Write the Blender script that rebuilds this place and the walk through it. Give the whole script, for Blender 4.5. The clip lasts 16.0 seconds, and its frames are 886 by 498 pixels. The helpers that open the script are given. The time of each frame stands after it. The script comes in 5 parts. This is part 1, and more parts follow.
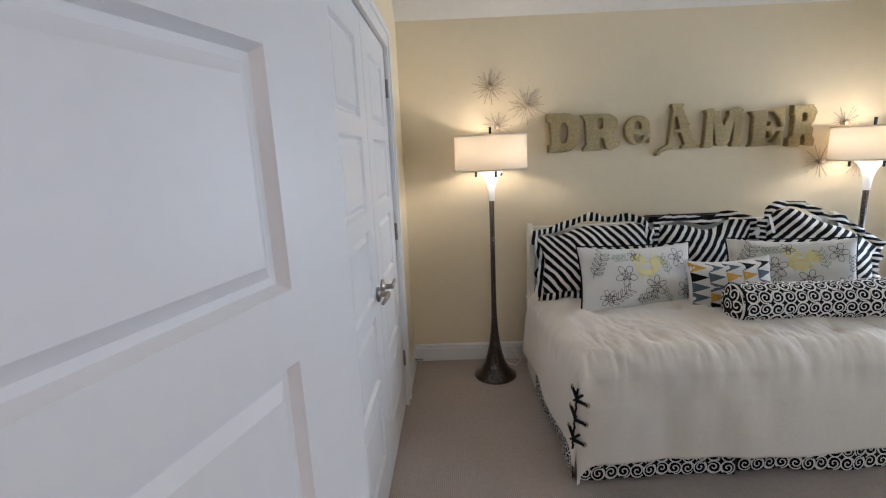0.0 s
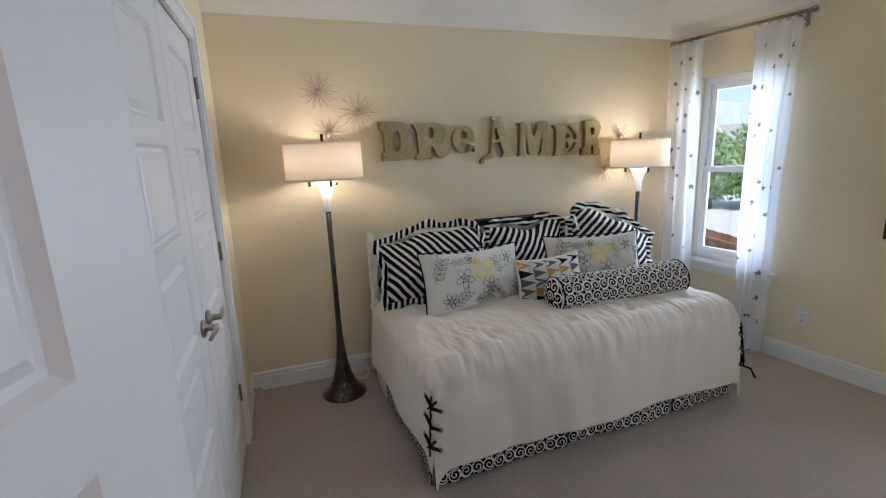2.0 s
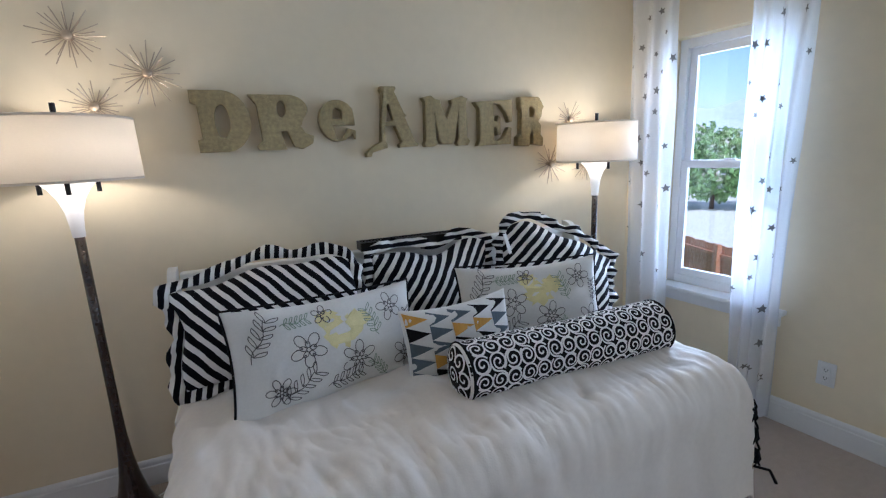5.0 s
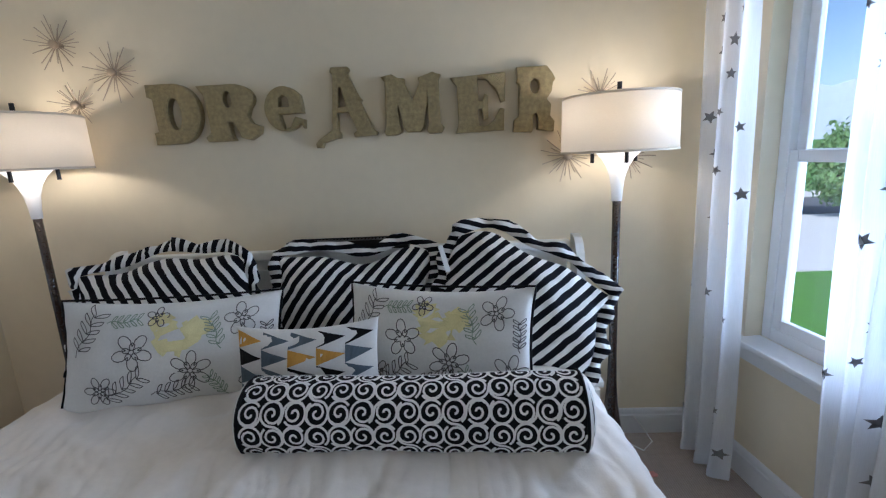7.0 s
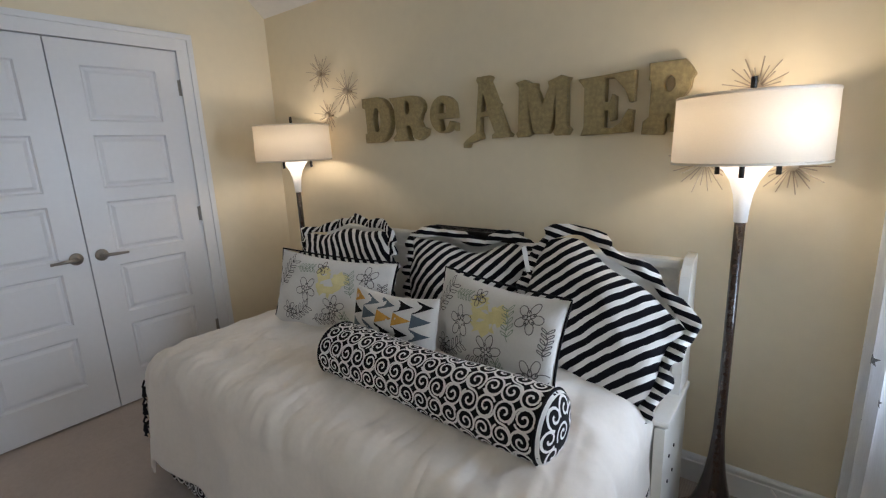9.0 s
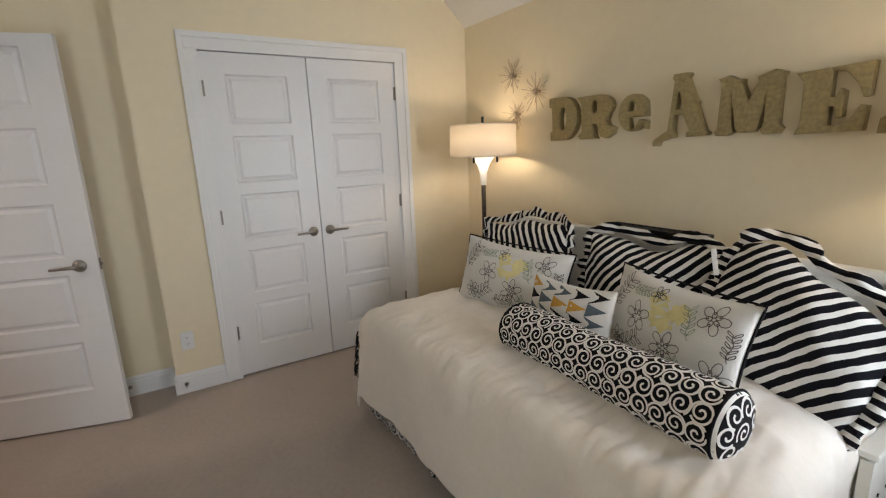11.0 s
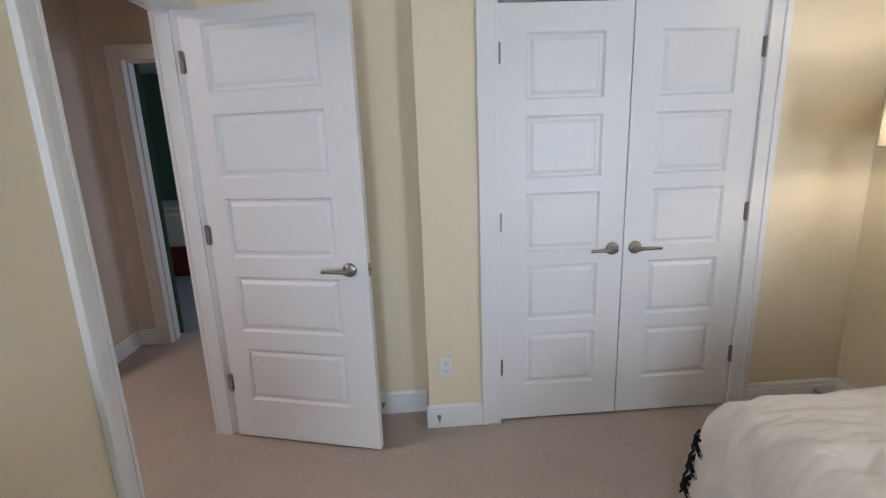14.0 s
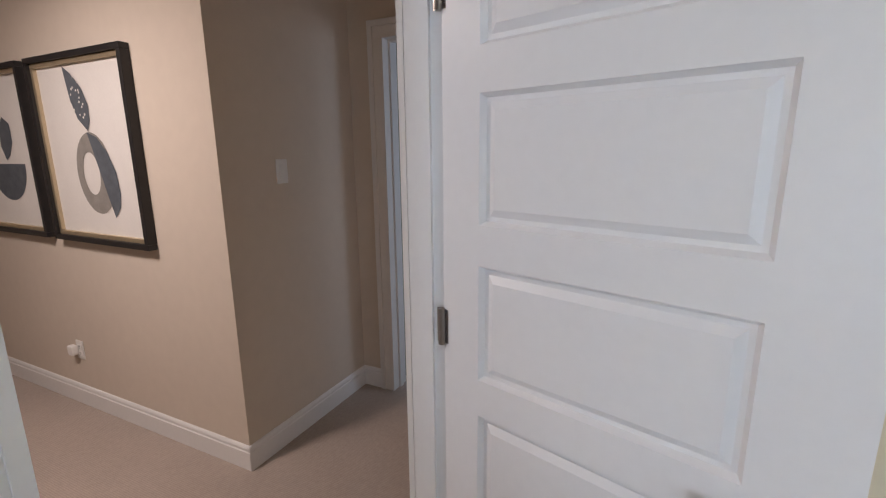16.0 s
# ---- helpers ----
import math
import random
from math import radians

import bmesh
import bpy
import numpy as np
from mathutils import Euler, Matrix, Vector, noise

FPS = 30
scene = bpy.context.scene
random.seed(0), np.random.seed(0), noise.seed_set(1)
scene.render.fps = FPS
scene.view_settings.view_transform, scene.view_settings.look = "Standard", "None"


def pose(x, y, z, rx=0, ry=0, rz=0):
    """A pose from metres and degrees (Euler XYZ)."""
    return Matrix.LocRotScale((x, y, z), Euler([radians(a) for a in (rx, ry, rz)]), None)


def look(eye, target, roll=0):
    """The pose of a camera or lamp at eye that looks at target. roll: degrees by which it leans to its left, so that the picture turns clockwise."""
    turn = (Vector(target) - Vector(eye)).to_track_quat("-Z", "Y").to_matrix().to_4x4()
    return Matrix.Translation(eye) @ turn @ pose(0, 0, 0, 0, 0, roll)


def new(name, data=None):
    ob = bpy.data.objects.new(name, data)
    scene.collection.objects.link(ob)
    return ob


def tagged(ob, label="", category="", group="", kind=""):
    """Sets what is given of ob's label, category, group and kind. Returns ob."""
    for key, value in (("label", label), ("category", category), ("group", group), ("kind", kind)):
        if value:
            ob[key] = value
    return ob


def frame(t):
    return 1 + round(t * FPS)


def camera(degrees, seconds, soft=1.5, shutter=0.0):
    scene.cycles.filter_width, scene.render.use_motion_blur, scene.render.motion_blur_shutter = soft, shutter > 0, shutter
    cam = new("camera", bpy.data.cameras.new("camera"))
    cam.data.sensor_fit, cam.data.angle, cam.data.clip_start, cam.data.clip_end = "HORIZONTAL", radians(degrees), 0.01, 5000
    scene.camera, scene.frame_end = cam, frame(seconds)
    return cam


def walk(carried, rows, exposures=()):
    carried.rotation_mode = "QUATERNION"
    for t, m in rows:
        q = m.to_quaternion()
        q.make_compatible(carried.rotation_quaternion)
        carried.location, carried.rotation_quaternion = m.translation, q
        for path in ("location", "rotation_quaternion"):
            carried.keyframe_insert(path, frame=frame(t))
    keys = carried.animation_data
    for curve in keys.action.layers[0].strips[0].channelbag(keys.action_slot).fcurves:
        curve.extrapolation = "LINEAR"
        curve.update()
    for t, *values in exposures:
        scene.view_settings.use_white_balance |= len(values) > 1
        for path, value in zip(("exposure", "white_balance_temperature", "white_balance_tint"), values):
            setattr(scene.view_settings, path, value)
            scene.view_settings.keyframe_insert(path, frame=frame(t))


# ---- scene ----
cam = camera(88.1, 16.0, 1.2)
PATH = [
    (0, (0.404, 0.642, 1.482), (0.343, 2.599, 1.076), -2.6),
    (0.5, (0.379, 0.684, 1.49), (0.513, 2.638, 1.083), -2.7),
    (1, (0.377, 0.706, 1.496), (0.705, 2.635, 1.086), -2.7),
    (1.5, (0.378, 0.719, 1.507), (0.875, 2.61, 1.088), -2.6),
    (2, (0.385, 0.724, 1.509), (1.021, 2.574, 1.089), -2.3),
    (2.5, (0.374, 0.738, 1.494), (1.129, 2.543, 1.079), -2.4),
    (3, (0.366, 0.829, 1.444), (1.208, 2.601, 1.055), -2.4),
    (3.5, (0.515, 0.951, 1.444), (1.361, 2.719, 1.048), -2.4),
    (4, (0.716, 1.164, 1.438), (1.56, 2.935, 1.044), -2.3),
    (4.5, (0.95, 1.347, 1.422), (1.754, 3.133, 1.017), -2.5),
    (5, (1.167, 1.563, 1.418), (1.941, 3.36, 1.003), -2.5),
    (5.2, (1.315, 1.584, 1.389), (2.038, 3.406, 0.99), -2.7),
    (7.3, (2.5, 1.787, 1.355), (2.219, 3.726, 0.95), -2.7),
    (7.5, (2.595, 1.815, 1.358), (2.192, 3.729, 0.939), -2.6),
    (8, (2.834, 1.905, 1.364), (2.107, 3.72, 0.944), -2.4),
    (8.5, (3.009, 1.896, 1.36), (2.003, 3.575, 0.95), -2.1),
    (9, (3.092, 1.84, 1.423), (1.874, 3.364, 0.984), -2.5),
    (9.2, (3.062, 1.81, 1.431), (1.799, 3.299, 0.998), -2.2),
    (11.3, (3.177, 1.622, 1.448), (1.462, 2.551, 1.007), -2.2),
    (11.5, (3.174, 1.606, 1.453), (1.437, 2.49, 1.006), -2.1),
    (12, (3.153, 1.582, 1.449), (1.36, 2.34, 0.992), -2.2),
    (12.5, (3.014, 1.51, 1.436), (1.18, 2.162, 0.977), -2.2),
    (13, (2.799, 1.508, 1.429), (0.918, 2.01, 0.97), -2.1),
    (13.5, (2.506, 1.529, 1.434), (0.585, 1.856, 0.981), -2.1),
    (14, (2.211, 1.527, 1.446), (0.265, 1.64, 1.0), -2.1),
    (14.5, (1.913, 1.492, 1.471), (-0.037, 1.359, 1.046), -1.6),
    (15, (1.572, 1.451, 1.461), (-0.34, 1.031, 1.05), -1.3),
    (15.5, (1.253, 1.292, 1.465), (-0.586, 0.628, 1.046), -1.0),
    (16, (0.983, 1.022, 1.493), (-0.774, 0.164, 1.07), -0.6),
]
walk(cam, [(t, look(eye, aim, roll)) for t, eye, aim, roll in PATH], [(0.0, 0.33, 5800, 14), (0.5, 0.16, 5780, 14), (1.5, 0.12, 5750, 14), (3.5, 0.25, 5600, 14), (5.0, 0.15, 5150, 14), (7.5, -0.12, 5300, 14), (9.0, -0.2, 6000, 14), (11.5, 0.23, 6900, 14), (12.5, 0.45, 7000, 14), (13.3, 0.6, 6500, 14), (14.2, 0.47, 5900, 14), (15.5, 0.48, 6350, 14), (16.0, 0.55, 6050, 14)])

# ---- world, sun, large lights ----
world = bpy.data.worlds.new("world")
scene.world = world
world.use_nodes = True
wn = world.node_tree.nodes
sky = wn.new("ShaderNodeTexSky")
sky.sky_type, sky.sun_disc = "NISHITA", False
sky.sun_elevation, sky.sun_rotation = radians(52), radians(205)
world.node_tree.links.new(sky.outputs[0], wn["Background"].inputs[0])
wn["Background"].inputs[1].default_value = 0.15


def lamp(name, kind, m, watts, colour, **more):
    data = bpy.data.lights.new(name, kind)
    data.energy, data.color = watts, colour
    for key, value in more.items():
        if key == "size":
            data.size = value
        elif key == "size_y":
            data.shape, data.size_y = "RECTANGLE", value
        elif key == "spread":
            data.spread = value
        elif key == "radius":
            data.shadow_soft_size = value
        elif key == "angle":
            data.angle = value
    ob = new(name, data)
    ob.matrix_world = m
    return ob


SUN_DIR = Vector((math.sin(radians(205)) * math.cos(radians(52)), math.cos(radians(205)) * math.cos(radians(52)), math.sin(radians(52))))
lamp("sun", "SUN", look(SUN_DIR * 30, (0, 0, 0)), 4.6, (1.0, 0.95, 0.88), angle=radians(0.5))

# plan points of the bedroom, inside faces
NW, NE, SE = Vector((0.065, 3.78)), Vector((3.416, 3.78)), Vector((3.815, 0.562))
E_DIR = (SE - NE).normalized()
E_OUT = Vector((-E_DIR.y, E_DIR.x))
E_TURN = math.degrees(math.atan2(E_DIR.y, E_DIR.x))


def east(s, z, off=0.0):
    """A place on the east wall: s metres south of the corner, z up, off metres into the room."""
    p = NE + E_DIR * s - E_OUT * off
    return Vector((p.x, p.y, z))


WIN_S0, WIN_S1, WIN_Z0, WIN_Z1 = 0.262, 0.905, 0.585, 1.968
wc = east((WIN_S0 + WIN_S1) / 2, 1.28, -0.19)
# unseen second opening, added further south to let fill light in
ADDED_WIN_S0, ADDED_WIN_S1 = 2.45, 3.07
added_wc = east((ADDED_WIN_S0 + ADDED_WIN_S1) / 2, 1.28, -0.19)
# fill lamp behind the added opening, lifts the bed front and closet wall
lamp("added_window_fill", "AREA", look(added_wc, east(2.76, 1.25, 2.0)), 21, (0.82, 0.91, 1.0), size=0.58, size_y=1.32, spread=radians(150))
lamp("window_daylight", "AREA", look(wc, east(0.58, 1.25, 2.0)), 15, (0.78, 0.89, 1.0), size=0.58, size_y=1.32, spread=radians(105))
lamp("hall_ceiling_light", "AREA", look((0.80, -1.2, 2.42), (0.80, -1.2, 0.0)), 25, (1.0, 0.82, 0.70), size=0.35, size_y=0.35)
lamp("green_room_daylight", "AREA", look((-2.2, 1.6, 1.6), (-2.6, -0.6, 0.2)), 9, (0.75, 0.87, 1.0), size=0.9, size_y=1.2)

# ---- materials ----


def mat(name, colour, rough=0.6, metal=0.0, vary=0.0, scale=8.0, bump=0.0, bump_scale=200.0, spec=0.5, sheen=0.0, coat=0.0):
    """A plain surface with broad variation of tone and fine relief."""
    m = bpy.data.materials.new(name)
    m.use_nodes = True
    nt = m.node_tree
    p = nt.nodes["Principled BSDF"]
    p.inputs["Base Color"].default_value = (*colour, 1)
    p.inputs["Roughness"].default_value = rough
    p.inputs["Metallic"].default_value = metal
    p.inputs["Specular IOR Level"].default_value = spec
    p.inputs["Sheen Weight"].default_value = sheen
    p.inputs["Coat Weight"].default_value = coat
    tc = nt.nodes.new("ShaderNodeTexCoord")
    if vary:
        n1, n2 = nt.nodes.new("ShaderNodeTexNoise"), nt.nodes.new("ShaderNodeTexNoise")
        n1.inputs["Scale"].default_value, n2.inputs["Scale"].default_value = scale, scale * 14
        n1.inputs["Detail"].default_value = 5
        add = nt.nodes.new("ShaderNodeMath")
        add.operation = "ADD"
        ramp = nt.nodes.new("ShaderNodeMapRange")
        ramp.inputs[1].default_value, ramp.inputs[2].default_value = 0.6, 1.4
        ramp.inputs[3].default_value, ramp.inputs[4].default_value = 1 - vary, 1 + vary
        mix = nt.nodes.new("ShaderNodeVectorMath")
        mix.operation = "SCALE"
        mix.inputs[0].default_value = colour
        for n in (n1, n2):
            nt.links.new(tc.outputs["Object"], n.inputs["Vector"])
        nt.links.new(n1.outputs[0], add.inputs[0])
        nt.links.new(n2.outputs[0], add.inputs[1])
        nt.links.new(add.outputs[0], ramp.inputs[0])
        nt.links.new(ramp.outputs[0], mix.inputs["Scale"])
        nt.links.new(mix.outputs[0], p.inputs["Base Color"])
    if bump:
        nb, b = nt.nodes.new("ShaderNodeTexNoise"), nt.nodes.new("ShaderNodeBump")
        nb.inputs["Scale"].default_value, nb.inputs["Detail"].default_value = bump_scale, 3
        b.inputs["Strength"].default_value, b.inputs["Distance"].default_value = bump, 0.004
        nt.links.new(tc.outputs["Object"], nb.inputs["Vector"])
        nt.links.new(nb.outputs[0], b.inputs["Height"])
        nt.links.new(b.outputs[0], p.inputs["Normal"])
    return m


def glow(name, colour, strength):
    m = bpy.data.materials.new(name)
    m.use_nodes = True
    p = m.node_tree.nodes["Principled BSDF"]
    p.inputs["Base Color"].default_value = (*colour, 1)
    p.inputs["Emission Color"].default_value = (*colour, 1)
    p.inputs["Emission Strength"].default_value = strength
    return m


def sheer(name, colour, clear, through_light=0.6):
    """Thin cloth: part of the light passes straight, part is scattered to both sides."""
    m = bpy.data.materials.new(name)
    m.use_nodes = True
    nt = m.node_tree
    nt.nodes.remove(nt.nodes["Principled BSDF"])
    out = nt.nodes["Material Output"]
    d, t, c = nt.nodes.new("ShaderNodeBsdfDiffuse"), nt.nodes.new("ShaderNodeBsdfTranslucent"), nt.nodes.new("ShaderNodeBsdfTransparent")
    a, b = nt.nodes.new("ShaderNodeMixShader"), nt.nodes.new("ShaderNodeMixShader")
    d.inputs[0].default_value = t.inputs[0].default_value = (*colour, 1)
    a.inputs[0].default_value, b.inputs[0].default_value = through_light, clear
    wv, mr = nt.nodes.new("ShaderNodeTexNoise"), nt.nodes.new("ShaderNodeMapRange")
    wv.inputs["Scale"].default_value = 60
    mr.inputs[3].default_value, mr.inputs[4].default_value = max(clear - 0.06, 0), clear + 0.06
    nt.links.new(wv.outputs[0], mr.inputs[0])
    nt.links.new(mr.outputs[0], b.inputs[0])
    nt.links.new(d.outputs[0], a.inputs[1])
    nt.links.new(t.outputs[0], a.inputs[2])
    nt.links.new(a.outputs[0], b.inputs[1])
    nt.links.new(c.outputs[0], b.inputs[2])
    nt.links.new(b.outputs[0], out.inputs[0])
    return m


def carpet_mat():
    m = mat("carpet_pile", (0.43, 0.36, 0.31), 0.95, vary=0.10, scale=3.0, bump=0.55, bump_scale=420, spec=0.1, sheen=0.3)
    nt = m.node_tree
    p = nt.nodes["Principled BSDF"]
    tc, w = nt.nodes.new("ShaderNodeTexCoord"), nt.nodes.new("ShaderNodeTexWave")
    w.bands_direction = "X"
    w.inputs["Scale"].default_value, w.inputs["Distortion"].default_value, w.inputs["Detail"].default_value = 34, 1.6, 3
    w.inputs["Detail Scale"].default_value = 1.4
    mr, mul = nt.nodes.new("ShaderNodeMapRange"), nt.nodes.new("ShaderNodeVectorMath")
    mr.inputs[3].default_value, mr.inputs[4].default_value = 0.90, 1.06
    mul.operation = "SCALE"
    src = p.inputs["Base Color"].links[0].from_socket
    nt.links.new(tc.outputs["Object"], w.inputs["Vector"])
    nt.links.new(w.outputs["Fac"], mr.inputs[0])
    nt.links.new(src, mul.inputs[0])
    nt.links.new(mr.outputs[0], mul.inputs["Scale"])
    nt.links.new(mul.outputs[0], p.inputs["Base Color"])
    return m


def stripe_mat(name, turn, pitch):
    """Black and white diagonal stripes, uneven like woven cloth; the pattern lies in the object's own x and z."""
    m = mat(name, (0.5, 0.5, 0.5), 0.8, bump=0.35, bump_scale=350, spec=0.12)
    nt = m.node_tree
    p = nt.nodes["Principled BSDF"]
    tc, mp, w = nt.nodes.new("ShaderNodeTexCoord"), nt.nodes.new("ShaderNodeMapping"), nt.nodes.new("ShaderNodeTexWave")
    mp.inputs["Rotation"].default_value = (0, radians(turn), 0)
    w.bands_direction = "X"
    w.inputs["Scale"].default_value = 0.314 / pitch
    w.inputs["Distortion"].default_value, w.inputs["Detail"].default_value, w.inputs["Detail Scale"].default_value = 0.9, 2, 2.0
    r = nt.nodes.new("ShaderNodeValToRGB")
    r.color_ramp.elements[0].position, r.color_ramp.elements[0].color = 0.56, (0.006, 0.006, 0.009, 1)
    r.color_ramp.elements[1].position, r.color_ramp.elements[1].color = 0.64, (0.78, 0.76, 0.72, 1)
    nt.links.new(tc.outputs["Object"], mp.inputs["Vector"])
    nt.links.new(mp.outputs[0], w.inputs["Vector"])
    nt.links.new(w.outputs["Fac"], r.inputs[0])
    nt.links.new(r.outputs[0], p.inputs["Base Color"])
    return m


def glass_mat():
    m = bpy.data.materials.new("window_glass")
    m.use_nodes = True
    nt = m.node_tree
    nt.nodes.remove(nt.nodes["Principled BSDF"])
    g, t, mx = nt.nodes.new("ShaderNodeBsdfGlossy"), nt.nodes.new("ShaderNodeBsdfTransparent"), nt.nodes.new("ShaderNodeMixShader")
    g.inputs["Roughness"].default_value = 0.02
    t.inputs[0].default_value = (0.96, 0.98, 0.98, 1)
    mx.inputs[0].default_value = 0.05
    nt.links.new(t.outputs[0], mx.inputs[1])
    nt.links.new(g.outputs[0], mx.inputs[2])
    nt.links.new(mx.outputs[0], nt.nodes["Material Output"].inputs[0])
    return m


M_WALL = mat("wall_yellow_paint", (0.82, 0.72, 0.53), 0.75, vary=0.03, scale=1.2, bump=0.10, bump_scale=160, spec=0.25)
M_HALL = mat("hall_beige_paint", (0.66, 0.585, 0.50), 0.75, vary=0.03, scale=1.2, bump=0.10, bump_scale=160, spec=0.25)
M_GREEN = mat("green_room_paint", (0.10, 0.17, 0.12), 0.75, vary=0.05, scale=1.2, bump=0.1, bump_scale=160)
M_CEIL = mat("ceiling_paint", (0.82, 0.80, 0.76), 0.85, vary=0.03, scale=2, bump=0.25, bump_scale=90, spec=0.2)
M_TRIM = mat("white_trim_enamel", (0.80, 0.80, 0.80), 0.35, vary=0.02, scale=3, bump=0.03, bump_scale=60)
M_DOOR = mat("white_door_enamel", (0.78, 0.78, 0.79), 0.38, vary=0.02, scale=2.5, bump=0.05, bump_scale=90)
M_CARPET = carpet_mat()
M_NICKEL = mat("brushed_nickel", (0.34, 0.32, 0.295), 0.3, 1.0, vary=0.08, scale=40)
M_BRONZE = mat("dark_bronze_lacquer", (0.035, 0.02, 0.014), 0.18, 0.0, vary=0.2, scale=6, coat=0.6)
M_BLACKM = mat("black_metal", (0.02, 0.018, 0.017), 0.35, 0.6, vary=0.15, scale=30)
M_FROST = sheer("frosted_glass", (0.95, 0.95, 0.95), 0.05, 0.5)
M_SHADE = sheer("lampshade_linen", (0.82, 0.77, 0.69), 0.0, 0.55)
M_PLASTIC = mat("white_plastic", (0.80, 0.79, 0.77), 0.35, vary=0.02, scale=20)
M_SLOT = mat("dark_slot", (0.03, 0.03, 0.03), 0.6, vary=0.1, scale=40)
M_COMF = mat("cream_cotton_sateen", (0.83, 0.765, 0.69), 0.55, vary=0.04, scale=4, bump=0.18, bump_scale=260, spec=0.3, sheen=0.3)
M_BLACKC = mat("black_cotton", (0.008, 0.0075, 0.009), 0.85, vary=0.2, scale=40, bump=0.3, bump_scale=400, spec=0.2)
M_WHITEC = mat("white_print", (0.80, 0.78, 0.75), 0.8, vary=0.05, scale=30, bump=0.2, bump_scale=400)
M_LINEN = mat("offwhite_linen", (0.74, 0.72, 0.68), 0.85, vary=0.05, scale=9, bump=0.3, bump_scale=380, sheen=0.2)
M_INK = mat("grey_thread", (0.11, 0.10, 0.10), 0.8, vary=0.3, scale=30)
M_LEAF = mat("sage_thread", (0.30, 0.37, 0.28), 0.8, vary=0.25, scale=30)
M_YEL = mat("pale_yellow_dye", (0.78, 0.70, 0.36), 0.85, vary=0.1, scale=25)
M_OCHRE = mat("ochre_print", (0.62, 0.33, 0.06), 0.8, vary=0.15, scale=40)
M_SLATE = mat("slate_print", (0.10, 0.13, 0.155), 0.8, vary=0.15, scale=40)
M_HEAD = mat("cream_lacquered_wood", (0.78, 0.76, 0.70), 0.4, vary=0.03, scale=5, bump=0.04, bump_scale=120)
M_GOLD = mat("gold_glitter", (0.40, 0.32, 0.16), 0.45, 0.55, vary=0.45, scale=60, bump=0.9, bump_scale=480)
M_WIRE = mat("champagne_wire", (0.52, 0.42, 0.31), 0.4, 0.8, vary=0.1, scale=40)
M_DRESS = mat("ivory_painted_wood", (0.80, 0.76, 0.66), 0.42, vary=0.03, scale=4, bump=0.05, bump_scale=90)
M_DTOP = mat("tan_dresser_top", (0.66, 0.53, 0.34), 0.4, vary=0.05, scale=3, bump=0.04, bump_scale=120)
M_CURT = sheer("white_voile", (0.93, 0.95, 1.0), 0.30, 0.55)
M_STAR = mat("grey_star_thread", (0.16, 0.155, 0.16), 0.7, vary=0.2, scale=60)
M_CANVAS = mat("dark_plum_canvas", (0.032, 0.022, 0.035), 0.75, vary=0.3, scale=6, bump=0.3, bump_scale=240)
M_STARY = mat("gold_star_paint", (0.66, 0.38, 0.06), 0.55, vary=0.25, scale=20)
M_SCRIPT = mat("white_script_paint", (0.75, 0.75, 0.76), 0.6, vary=0.06, scale=20)
M_GLASS = glass_mat()
M_FRAMEB = mat("black_frame_wood", (0.018, 0.017, 0.018), 0.4, vary=0.2, scale=20)
M_CHAMP = mat("champagne_fillet", (0.60, 0.50, 0.34), 0.35, 0.7, vary=0.1, scale=30)
M_PAPER = mat("art_paper", (0.74, 0.72, 0.69), 0.8, vary=0.03, scale=8)
M_ART1 = mat("slate_blue_ink", (0.10, 0.115, 0.135), 0.8, vary=0.25, scale=25)
M_ART2 = mat("warm_grey_ink", (0.27, 0.255, 0.235), 0.8, vary=0.2, scale=25)
M_RED = mat("deep_red_cloth", (0.16, 0.02, 0.018), 0.85, vary=0.2, scale=10)
M_GRASS = mat("lawn", (0.10, 0.24, 0.035), 0.9, vary=0.25, scale=3, bump=0.4, bump_scale=60)
M_ROAD = mat("road_asphalt", (0.12, 0.12, 0.125), 0.9, vary=0.1, scale=2)
M_CONC = mat("pale_concrete", (0.62, 0.59, 0.55), 0.85, vary=0.08, scale=1.5)
M_FENCE = mat("cedar_fence_wood", (0.42, 0.17, 0.085), 0.75, vary=0.22, scale=5, bump=0.2, bump_scale=60)
M_FOL = mat("foliage", (0.20, 0.33, 0.11), 0.8, vary=0.4, scale=5)
M_BARK = mat("bark", (0.10, 0.07, 0.05), 0.9, vary=0.3, scale=10, bump=0.5, bump_scale=40)
M_HILL = mat("hazy_hill", (0.50, 0.55, 0.62), 0.95, vary=0.1, scale=0.01)
M_STUCCO = mat("stucco", (0.55, 0.48, 0.40), 0.9, vary=0.06, scale=1)
M_ROOF = mat("roof_tile", (0.36, 0.33, 0.31), 0.9, vary=0.2, scale=4)

# ---- mesh helpers ----


def part(name, bm, material, parent=None, label="", smooth=False):
    me = bpy.data.meshes.new(name)
    bm.normal_update()
    if smooth:
        for f in bm.faces:
            f.smooth = True
    bm.to_mesh(me)
    bm.free()
    me.materials.append(material)
    ob = new(name, me)
    if parent is not None:
        ob.parent = parent
    if label:
        ob["label"] = label
    return ob


def thing(name, m, label, category, group=""):
    ob = new(name)
    ob.empty_display_size = 0.05
    ob.matrix_world = m
    return tagged(ob, label, category, group)


def structure(ob, label="", category=""):
    return tagged(ob, label, category, kind="structure")


